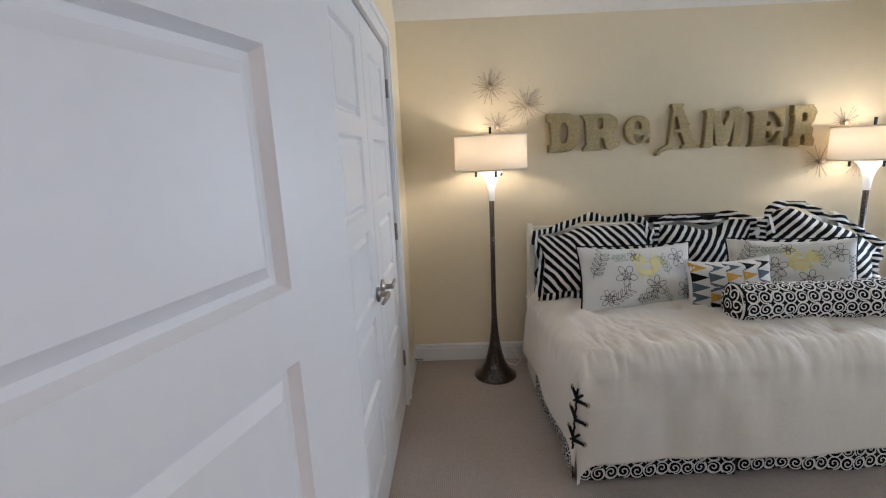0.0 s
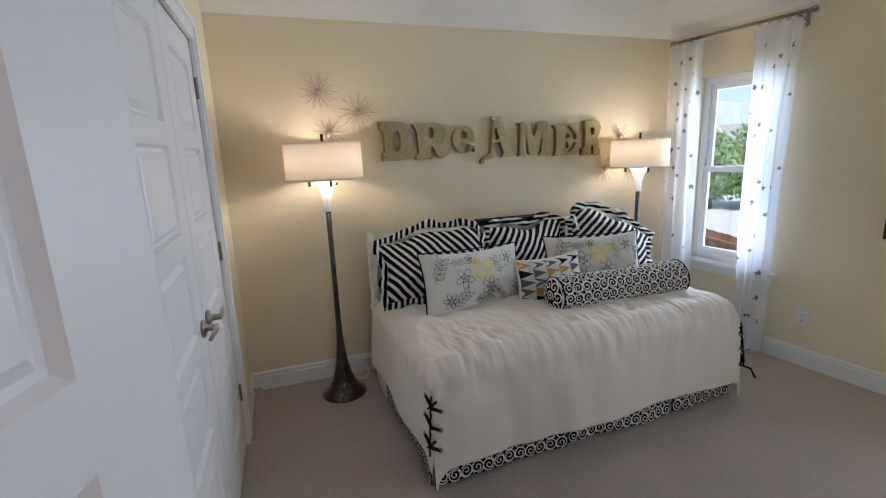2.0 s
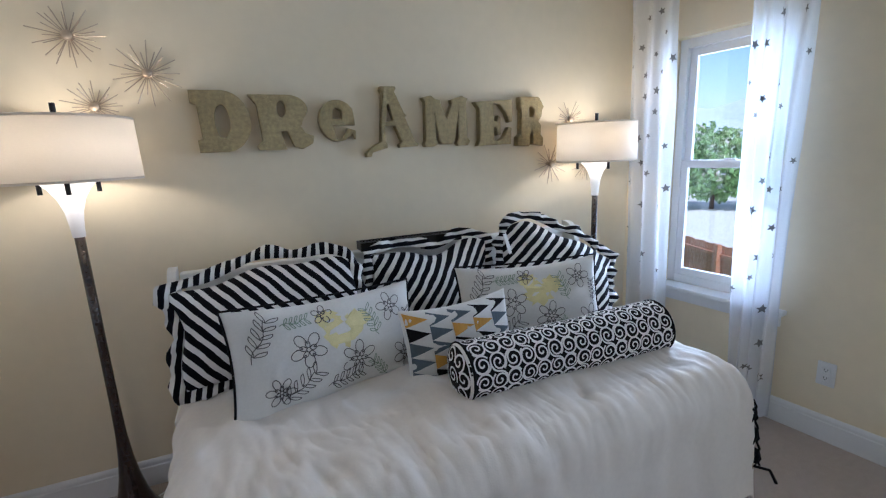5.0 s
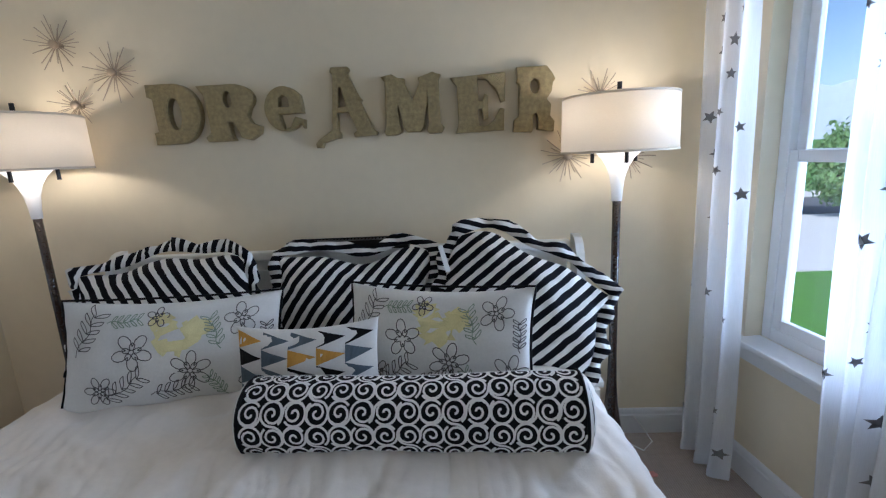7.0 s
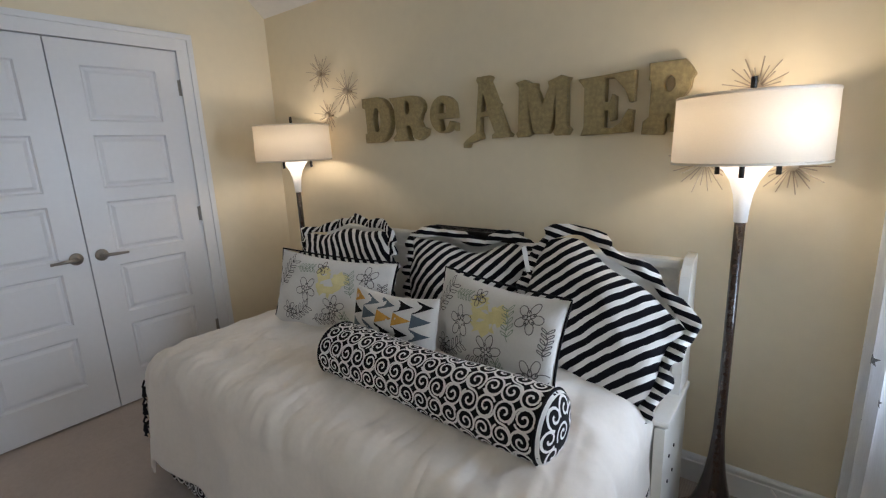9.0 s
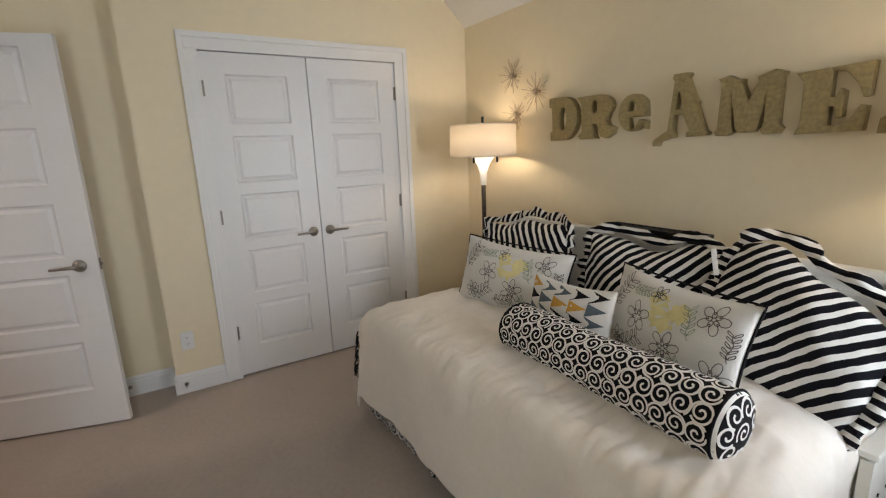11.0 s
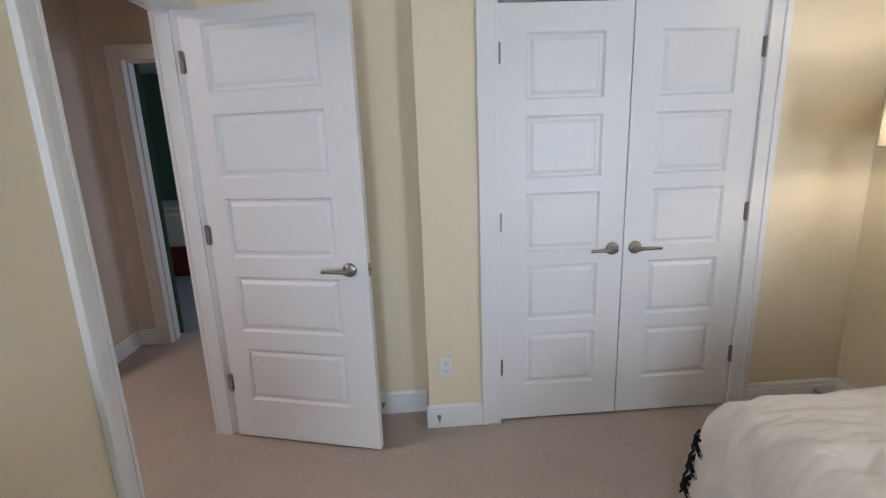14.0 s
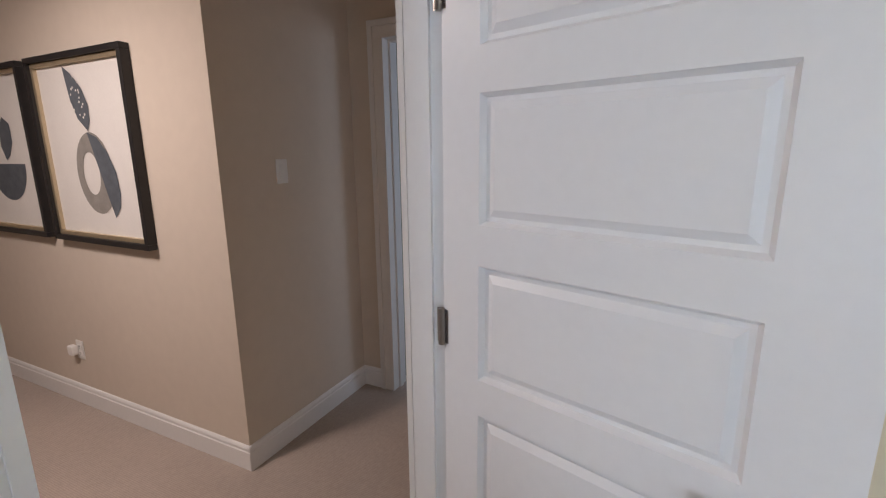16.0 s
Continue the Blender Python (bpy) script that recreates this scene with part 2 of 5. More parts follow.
def add_box(bm, x0, x1, y0, y1, z0, z1, bevel=0.0, m=None):
    vs = [bm.verts.new(m @ Vector((x, y, z)) if m else (x, y, z)) for x in (x0, x1) for y in (y0, y1) for z in (z0, z1)]
    fs = [bm.faces.new([vs[i] for i in q]) for q in ((0, 1, 3, 2), (4, 6, 7, 5), (0, 4, 5, 1), (2, 3, 7, 6), (0, 2, 6, 4), (1, 5, 7, 3))]
    if bevel:
        edges = list({e for f in fs for e in f.edges})
        bmesh.ops.bevel(bm, geom=edges, offset=bevel, segments=2, affect="EDGES", profile=0.6)
    return bm


def box(x0, x1, y0, y1, z0, z1, bevel=0.0):
    return add_box(bmesh.new(), x0, x1, y0, y1, z0, z1, bevel)


def revolve(profile, seg=32, cx=0.0, cy=0.0):
    """Turns (radius, z) pairs round the upright axis."""
    bm = bmesh.new()
    rings = [[bm.verts.new((cx + r * math.cos(2 * math.pi * k / seg), cy + r * math.sin(2 * math.pi * k / seg), z)) for k in range(seg)] for r, z in profile]
    for a, b in zip(rings, rings[1:]):
        for k in range(seg):
            bm.faces.new((a[k], a[(k + 1) % seg], b[(k + 1) % seg], b[k]))
    return bm


def add_tube(bm, pts, radius, seg=8, caps=True):
    pts = [Vector(p) for p in pts]
    rings = []
    side = None
    for i, p in enumerate(pts):
        d = (pts[min(i + 1, len(pts) - 1)] - pts[max(i - 1, 0)]).normalized()
        ref = side if side is not None else (Vector((0, 0, 1)) if abs(d.z) < 0.9 else Vector((1, 0, 0)))
        a = d.cross(ref.cross(d) if side is not None else ref).normalized() if side is None else (side - d * side.dot(d)).normalized()
        side = a
        b = d.cross(a)
        r = radius[i] if isinstance(radius, (list, tuple)) else radius
        rings.append([bm.verts.new(p + (a * math.cos(2 * math.pi * k / seg) + b * math.sin(2 * math.pi * k / seg)) * r) for k in range(seg)])
    for u, v in zip(rings, rings[1:]):
        for k in range(seg):
            bm.faces.new((u[k], u[(k + 1) % seg], v[(k + 1) % seg], v[k]))
    if caps:
        bm.faces.new(rings[0][::-1])
        bm.faces.new(rings[-1])
    return bm


def tube(pts, radius, seg=8):
    return add_tube(bmesh.new(), pts, radius, seg)


def add_ribbon(bm, pts, width, put, closed=False):
    """A flat stroke along 2D points, laid onto a surface by put(u, v)."""
    n = len(pts)
    rows = []
    for i, (u, v) in enumerate(pts):
        a = pts[(i - 1) % n] if closed or i else pts[0]
        b = pts[(i + 1) % n] if closed or i < n - 1 else pts[-1]
        dx, dy = b[0] - a[0], b[1] - a[1]
        k = math.hypot(dx, dy) or 1.0
        w = width[i] if isinstance(width, (list, tuple)) else width
        ox, oy = -dy / k * w / 2, dx / k * w / 2
        rows.append((bm.verts.new(put(u + ox, v + oy)), bm.verts.new(put(u - ox, v - oy))))
    pairs = list(zip(rows, rows[1:])) + ([(rows[-1], rows[0])] if closed else [])
    for (a, b), (c, d) in pairs:
        bm.faces.new((a, b, d, c))
    return bm


def add_poly(bm, pts, put):
    return bm.faces.new([bm.verts.new(put(u, v)) for u, v in pts])


def prism(pts, depth, holes=()):
    """A flat outline in x and z, given thickness along y, with holes cut by filling between loops."""
    bm = bmesh.new()
    edges = []
    for loop in (pts, *holes):
        vs = [bm.verts.new((x, 0, z)) for x, z in loop]
        edges += [bm.edges.new((a, b)) for a, b in zip(vs, vs[1:] + vs[:1])]
    bmesh.ops.triangle_fill(bm, edges=edges, use_beauty=True)
    back = bmesh.ops.duplicate(bm, geom=bm.verts[:] + bm.edges[:] + bm.faces[:])
    dup = [g for g in back["geom"] if isinstance(g, bmesh.types.BMVert)]
    bmesh.ops.translate(bm, verts=dup, vec=(0, depth, 0))
    vmap = back["vert_map"]
    for e in edges:
        a, b = e.verts
        bm.faces.new((a, b, vmap[b], vmap[a]))
    bmesh.ops.recalc_face_normals(bm, faces=bm.faces[:])
    return bm


def star(r, turn=0.0, inner=0.45):
    return [((r if k % 2 == 0 else r * inner) * math.sin(math.pi * k / 5 + turn), (r if k % 2 == 0 else r * inner) * math.cos(math.pi * k / 5 + turn)) for k in range(10)]


def smoothstep(x):
    x = min(max(x, 0.0), 1.0)
    return x * x * (3 - 2 * x)

# ---- large structure ----


def wall(name, p0, p1, z0, z1, thick, material, openings=(), label=""):
    """A wall whose inside face runs from p0 to p1 with the room on its right hand; thickness goes to the left."""
    p0, p1 = Vector(p0), Vector(p1)
    d = (p1 - p0)
    length = d.length
    m = Matrix.Translation((p0.x, p0.y, 0)) @ Matrix.Rotation(math.atan2(d.y, d.x), 4, "Z")
    cuts = sorted({0.0, length, *[s for o in openings for s in o[:2]]})
    bm = bmesh.new()
    for a, b in zip(cuts, cuts[1:]):
        hole = next((o for o in openings if o[0] <= a + 1e-6 and o[1] >= b - 1e-6), None)
        if hole is None:
            add_box(bm, a, b, 0, thick, z0, z1)
        else:
            if hole[2] > z0 + 0.01:
                add_box(bm, a, b, 0, thick, z0, hole[2])
            if hole[3] < z1 - 0.01:
                add_box(bm, a, b, 0, thick, hole[3], z1)
    ob = part(name, bm, material)
    ob.matrix_world = m
    return structure(ob, label, "wall")


def baseboard(name, p0, p1, height=0.125, label="white painted baseboard with a moulded top edge"):
    """A skirting board with a stepped, rounded top; the room lies on the right hand of p0 to p1."""
    p0, p1 = Vector(p0), Vector(p1)
    d = p1 - p0
    h = height
    prof = [(0, 0), (-0.015, 0), (-0.015, h - 0.032), (-0.011, h - 0.028), (-0.011, h - 0.014), (-0.008, h - 0.006), (-0.003, h), (0, h)]
    bm = bmesh.new()
    a = [bm.verts.new((0, y, z)) for y, z in prof]
    b = [bm.verts.new((d.length, y, z)) for y, z in prof]
    for i in range(len(prof)):
        j = (i + 1) % len(prof)
        bm.faces.new((a[i], b[i], b[j], a[j]))
    bm.faces.new(a)
    bm.faces.new(b[::-1])
    bmesh.ops.recalc_face_normals(bm, faces=bm.faces[:])
    ob = part(name, bm, M_TRIM)
    ob.matrix_world = Matrix.Translation((p0.x, p0.y, 0)) @ Matrix.Rotation(math.atan2(d.y, d.x), 4, "Z")
    return structure(ob, label, "baseboard")


def casing(name, p0, p1, s0, s1, top, width=0.09, label="white painted door casing"):
    """A door's trim on a wall's face: two legs and a head, each with a raised outer band."""
    p0, p1 = Vector(p0), Vector(p1)
    d = p1 - p0
    bm = bmesh.new()
    for a, b, e in ((s0 - width, s0, -1), (s1, s1 + width, 1)):
        add_box(bm, a, b, -0.014, 0, 0, top + 0.0)
        add_box(bm, *((a - 0.002, a + 0.03) if e < 0 else (b - 0.03, b + 0.002)), -0.024, -0.001, 0, top + width - 0.028, 0.004)
        add_box(bm, *((b - 0.012, b + 0.003) if e < 0 else (a - 0.003, a + 0.012)), -0.018, -0.001, 0, top - 0.003)
    add_box(bm, s0 - width, s1 + width, -0.0142, 0, top + 0.0005, top + width)
    add_box(bm, s0 - width - 0.002, s1 + width + 0.002, -0.025, -0.001, top + width - 0.03, top + width + 0.002, 0.004)
    add_box(bm, s0 - 0.003, s1 + 0.003, -0.018, -0.001, top - 0.003, top + 0.012)
    ob = part(name, bm, M_TRIM)
    ob.matrix_world = Matrix.Translation((p0.x, p0.y, 0)) @ Matrix.Rotation(math.atan2(d.y, d.x), 4, "Z")
    return structure(ob, label, "door trim")


def jamb(name, p0, p1, s0, s1, top, depth):
    p0, p1 = Vector(p0), Vector(p1)
    d = p1 - p0
    bm = bmesh.new()
    add_box(bm, s0 - 0.018, s0 + 0.002, -0.002, depth + 0.002, 0, top)
    add_box(bm, s1 - 0.002, s1 + 0.018, -0.002, depth + 0.002, 0, top)
    add_box(bm, s0 - 0.018, s1 + 0.018, -0.002, depth + 0.002, top - 0.002, top + 0.018)
    for a in (s0 + 0.002, s1 - 0.014):
        add_box(bm, a, a + 0.012, 0.045, 0.08, 0, top - 0.014)
    add_box(bm, s0, s1, 0.045, 0.08, top - 0.014, top - 0.002)
    ob = part(name, bm, M_TRIM)
    ob.matrix_world = Matrix.Translation((p0.x, p0.y, 0)) @ Matrix.Rotation(math.atan2(d.y, d.x), 4, "Z")
    return structure(ob, "white painted door jamb with a stop strip", "door trim")


H = 2.95
RX, RY0 = -0.095, 1.552            # recess beside the closet
SY, SYH = 0.562, 0.447             # south wall, room side and hall side
DX0, DX1, DTOP = 0.0, 0.84, 2.05
HX, HY, GX = -0.348, -0.663, -1.278  # hall walls
# floors and ceilings
bm = bmesh.new()
add_box(bm, -1.47, 4.4, -5.0, 4.2, -0.12, 0.0)
structure(part("floor", bm, M_CARPET), "taupe cut pile wall to wall carpet", "floor")
bm = bmesh.new()
add_box(bm, -5.0, -1.474, -3.2, 2.2, -0.12, 0.0)
structure(part("floor_green_room", bm, mat("blue_grey_carpet", (0.34, 0.35, 0.37), 0.95, vary=0.1, scale=4, bump=0.5, bump_scale=380)), "blue grey carpet of the dark green bedroom", "floor")
# the bedroom ceiling slopes up from the north and the east walls to a flat middle
EAVE_N, EAVE_E, CEIL, RISE = 2.305, 2.275, 2.80, 1.0


def ceiling_shell():
    run_n, run_e = (CEIL - EAVE_N) / RISE, (CEIL - EAVE_E) / RISE
    out_ne = Vector((NE.x, NE.y)) + E_OUT * 0.02
    out_se = Vector((SE.x, SE.y)) + E_DIR * 0.1 + E_OUT * 0.02
    in_ne = Vector((NE.x - run_e - 0.06, NE.y - run_n))
    in_se = out_se - E_OUT * run_e
    low = [(-0.85, NE.y + 0.02, EAVE_N), (out_ne.x, NE.y + 0.02, EAVE_E), (out_se.x, out_se.y, EAVE_E)]
    top = [(-0.85, in_ne.y, CEIL), (in_ne.x, in_ne.y, CEIL), (in_se.x, in_se.y, CEIL), (-0.85, in_se.y, CEIL)]
    shell = bmesh.new()
    for lift in (0.0, 0.12):
        lo = [shell.verts.new((x, y, z + lift)) for x, y, z in low]
        hi = [shell.verts.new((x, y, z + lift)) for x, y, z in top]
        for f in ((lo[0], lo[1], hi[1], hi[0]), (lo[1], lo[2], hi[2], hi[1]), (hi[0], hi[1], hi[2], hi[3])):
            shell.faces.new(f if lift else f[::-1])
    return shell


bm = ceiling_shell()
structure(part("ceiling", bm, M_CEIL), "white textured ceiling of the bedroom", "ceiling")
structure(part("ceiling_hall", box(-5.0, 4.4, -5.0, SYH - 0.001, 2.46, 2.56), M_CEIL), "white hall ceiling", "ceiling")
structure(part("ceiling_green_room", box(-5.0, -1.474, SYH, 2.2, 2.46, 2.56), M_CEIL), "white ceiling of the green bedroom", "ceiling")

# bedroom walls; the room lies on the right hand of each run
wall("wall_north", (NW.x - 0.9, NW.y), (NE.x + 0.2, NE.y), 0, H, 0.14, M_WALL, label="pale yellow painted bedroom wall behind the bed")
e_len = (SE - NE).length
# the second hole is the added, unseen opening for the fill lamp
wall("wall_east", NE, SE + E_DIR * 0.3, 0, H, 0.16, M_WALL, [(WIN_S0, WIN_S1, WIN_Z0, WIN_Z1), (ADDED_WIN_S0, ADDED_WIN_S1, WIN_Z0, WIN_Z1)], "pale yellow painted wall with a window and an added unseen one")
CD0, CD1 = 1.922, 3.166           # closet doors
w_start = Vector((NW.x, RY0))
wall("wall_west_closet", w_start, NW, 0, H, 0.12, M_WALL, [(CD0 - 0.02 - RY0, CD1 + 0.02 - RY0, 0, 2.055)], "yellow painted wall with the closet doors")
wall("wall_recess_return", (RX, RY0), (NW.x - 0.1205, RY0), 0, H, 0.12, M_WALL, label="yellow painted wall end beside the closet")
wall("wall_west_recess", (RX, SY), (RX, RY0 + 0.1), 0, H, 0.12, M_WALL, label="yellow painted wall behind the open door")
south0 = Vector((4.05, SY))
south1 = Vector((RX - 0.1, SY))


def south_s(x):
    return 4.05 - x


wall("wall_south", south0, south1, 0, H, 0.1, M_WALL, [(south_s(DX1), south_s(DX0), 0, DTOP)], "yellow painted wall with the bedroom doorway")
# hall
wall("wall_hall_north", (GX, SYH), (4.3, SYH), 0, H, 0.012, M_HALL, [(DX0 - GX, DX1 - GX, 0, DTOP)], "beige painted hall wall beside the bedroom door")
wall("wall_hall_switch", (HX, HY), (GX - 0.115, HY), 0, H, 0.12, M_HALL, label="beige painted hall wall with a light switch")
wall("wall_hall_pictures", (HX, -5.0), (HX, HY - 0.001), 0, H, 0.12, M_HALL, label="beige painted hall wall hung with two prints")
wall("wall_hall_far", (4.3, -4.95), (HX - 0.1, -4.95), 0, H, 0.12, M_HALL, label="beige painted hall wall")
wall("wall_hall_east", (4.3, SYH), (4.3, -5.0), 0, H, 0.12, M_HALL, label="beige painted hall wall")
GD0, GD1 = -0.43, 0.345
wall("wall_green_door", (GX, HY - 0.05), (GX, SYH), 0, H, 0.12, M_HALL, [(GD0 - HY + 0.05, GD1 - HY + 0.05, 0, 2.09)], "beige painted wall with the doorway to the green bedroom")
# green room
wall("wall_green_far", (-4.25, -3.0), (-4.25, 2.0), 0, H, 0.12, M_GREEN, label="dark green painted wall of the far bedroom")
wall("wall_green_north", (-4.3, 1.95), (-1.42, 1.95), 0, H, 0.12, M_GREEN, label="dark green painted wall")
wall("wall_green_south", (-1.42, -2.95), (-4.3, -2.95), 0, H, 0.12, M_GREEN, label="dark green painted wall")
wall("wall_green_near_a", (-1.475, 1.95), (-1.475, GD1), 0, H, 0.002, M_GREEN, label="dark green painted wall")
wall("wall_green_near_b", (-1.475, GD0), (-1.475, -2.95), 0, H, 0.002, M_GREEN, label="dark green painted wall")

wall("wall_closet_back", (NW.x - 0.75, RY0 - 0.1), (NW.x - 0.75, NW.y + 0.1), 0, H, 0.12, M_WALL, label="plain closet wall")
wall("wall_closet_south", (NW.x - 0.75, RY0 + 0.06), (RX - 0.12, RY0 + 0.06), 0, H, 0.05, M_WALL, label="plain closet wall")
# trim
casing("trim_closet", w_start, NW, CD0 - RY0, CD1 - RY0, 2.042, 0.092, "white moulded casing round the closet doors")
jamb("jamb_closet", w_start, NW, CD0 - RY0 - 0.004, CD1 - RY0 + 0.004, 2.045, 0.12)
casing("trim_bedroom_door", south0, south1, south_s(DX1), south_s(DX0), DTOP, 0.09, "white moulded casing round the bedroom doorway")
jamb("jamb_bedroom_door", south0, south1, south_s(DX1), south_s(DX0), DTOP, 0.113)
casing("trim_bedroom_door_hall", (GX, SYH), (4.3, SYH), DX0 - GX, DX1 - GX, DTOP, 0.09)
casing("trim_green_door", (GX, HY), (GX, SYH), GD0 - HY, GD1 - HY, 2.09, 0.09, "white casing round the green bedroom's doorway")
jamb("jamb_green_door", (GX, HY), (GX, SYH), GD0 - HY, GD1 - HY, 2.09, 0.127)
baseboard("baseboard_north", NW, NE)
baseboard("baseboard_east", NE + E_DIR * 0.016, SE)
baseboard("baseboard_west_corner", (NW.x, CD1 + 0.094), (NW.x, NW.y - 0.016))
baseboard("baseboard_west_stub", (NW.x, RY0 - 0.012), (NW.x, CD0 - 0.094))
baseboard("baseboard_recess_return", (RX + 0.016, RY0), (NW.x + 0.012, RY0))
baseboard("baseboard_recess", (RX, SY + 0.03), (RX, RY0 - 0.016))
baseboard("baseboard_south", (SE.x, SY), (DX1 + 0.092, SY))
baseboard("baseboard_hall_switch", (HX + 0.012, HY), (GX + 0.016, HY))
baseboard("baseboard_hall_pictures", (HX, -4.9), (HX, HY + 0.012))
baseboard("baseboard_green_door", (GX, HY + 0.001), (GX, GD0 - 0.092))

# ---- outdoors, seen through the window ----
GZ = -3.1
bm = bmesh.new()
add_box(bm, -600, 600, -600, 600, GZ - 0.2, GZ)
structure(part("ground", bm, M_GRASS), "bright green lawn below the window", "lawn")
structure(part("pavement", box(-30, 60, 17.2, 29, GZ - 0.1, GZ + 0.03), M_CONC), "pale concrete pavement beyond the lawn", "pavement")
structure(part("pavement_east", box(16.2, 60, -30, 17.198, GZ - 0.1, GZ + 0.03), M_CONC), "pale concrete drive beyond the fence", "pavement")
structure(part("road", box(-30, 60, 29.2, 37, GZ - 0.1, GZ + 0.02), M_ROAD), "grey asphalt road", "road")
structure(part("pavement_far", box(-30, 60, 37.2, 41, GZ - 0.1, GZ + 0.05), M_CONC), "pale concrete kerb strip across the road", "pavement")


def fence(p0, p1, top):
    p0, p1 = Vector(p0), Vector(p1)
    d = p1 - p0
    ob = thing("fence", Matrix.Translation((p0.x, p0.y, GZ)) @ Matrix.Rotation(math.atan2(d.y, d.x), 4, "Z"), "reddish brown cedar board fence on the lawn", "fence")
    n = int(d.length / 0.15)
    h = top - GZ
    board = None
    for i in range(n):
        if board is None:
            board = part("board", box(0.004, 0.142, -0.01, 0.012, 0.04, h, 0.004), M_FENCE, ob)
        else:
            b = new("board", board.data)
            b.parent, b.location = ob, (i * 0.15, 0, random.uniform(-0.015, 0.015))
    for i in range(int(d.length / 2.4) + 1):
        part("post", box(i * 2.4 - 0.06, i * 2.4 + 0.06, -0.14, -0.015, 0, h + 0.03, 0.005), M_FENCE, ob)
    part("rail", box(0, d.length, -0.06, -0.012, h - 0.3, h - 0.21, 0.005), M_FENCE, ob)
    part("rail", box(0, d.length, -0.06, -0.012, 0.35, 0.44, 0.005), M_FENCE, ob)
    return ob


fence((14.4, 16.2), (11.2, 5.6), -1.25)


def tree(x, y, h, r, seed, label):
    rnd = random.Random(seed)
    ob = thing("tree", Matrix.Translation((x, y, GZ)), label, "tree", "trees along the street")
    bm = bmesh.new()
    add_tube(bm, [(0, 0, 0), (0.05, 0.02, h * 0.25), (0.02, -0.04, h * 0.5), (0, 0, h * 0.8)], [0.16, 0.13, 0.09, 0.03], 8)
    for k in range(6):
        a = k * 1.05 + rnd.random()
        add_tube(bm, [(0, 0, h * (0.22 + 0.07 * k)), (r * 0.35 * math.cos(a), r * 0.35 * math.sin(a), h * (0.35 + 0.07 * k)), (r * 0.7 * math.cos(a), r * 0.7 * math.sin(a), h * (0.42 + 0.08 * k))], [0.06, 0.04, 0.015], 6)
    part("trunk", bm, M_BARK, ob)
    bm = bmesh.new()
    for k in range(2200):
        a, cz = rnd.uniform(0, 2 * math.pi), rnd.uniform(-1, 1)
        lump = 0.75 + 0.35 * noise.noise(Vector((math.cos(a) * 1.6 + seed, math.sin(a) * 1.6, cz * 2)))
        rr = r * 1.15 * lump * math.sqrt(max(1 - cz * cz, 0.05)) * rnd.uniform(0.55, 1.0)
        p = Vector((rr * math.cos(a), rr * math.sin(a), h * 0.53 + cz * h * 0.50 * lump))
        s = rnd.uniform(0.10, 0.22)
        q = Euler((rnd.uniform(0, 3), rnd.uniform(0, 3), rnd.uniform(0, 3))).to_matrix()
        bm.faces.new([bm.verts.new(p + q @ Vector(c) * s) for c in ((-1, -0.5, 0), (0, -0.7, 0.2), (1, 0, 0), (0, 0.7, 0.2))])
    part("crown", bm, M_FOL, ob)
    return ob


for i, (x, y, h, r) in enumerate(((23.0, 27.6, 5.4, 2.5), (25.4, 25.8, 5.9, 2.7), (27.6, 24.0, 5.3, 2.6), (29.6, 22.2, 5.7, 2.7), (31.6, 20.0, 5.2, 2.6), (33.0, 17.0, 5.6, 2.6), (20.0, 44, 5.5, 2.8), (26, 43, 6.0, 3.0), (14, 45, 5.6, 2.8))):
    tree(x, y, h, r, i + 3, "leafy green street tree behind the drive")


def hills():
    bm = bmesh.new()
    n = 60
    row = []
    for i in range(n + 1):
        a = radians(-20 + 100 * i / n)
        hgt = 78 + 45 * noise.noise(Vector((i * 0.16, 3.1, 0))) + 16 * noise.noise(Vector((i * 0.6, 9, 0)))
        row.append((bm.verts.new((900 * math.cos(a), 900 * math.sin(a), GZ - 4)), bm.verts.new((930 * math.cos(a), 930 * math.sin(a), GZ + hgt))))
    for (a, b), (c, d) in zip(row, row[1:]):
        bm.faces.new((a, c, d, b))
    return structure(part("backdrop_hills", bm, M_HILL, smooth=True), "hazy blue grey hills on the horizon", "hills")


hills()

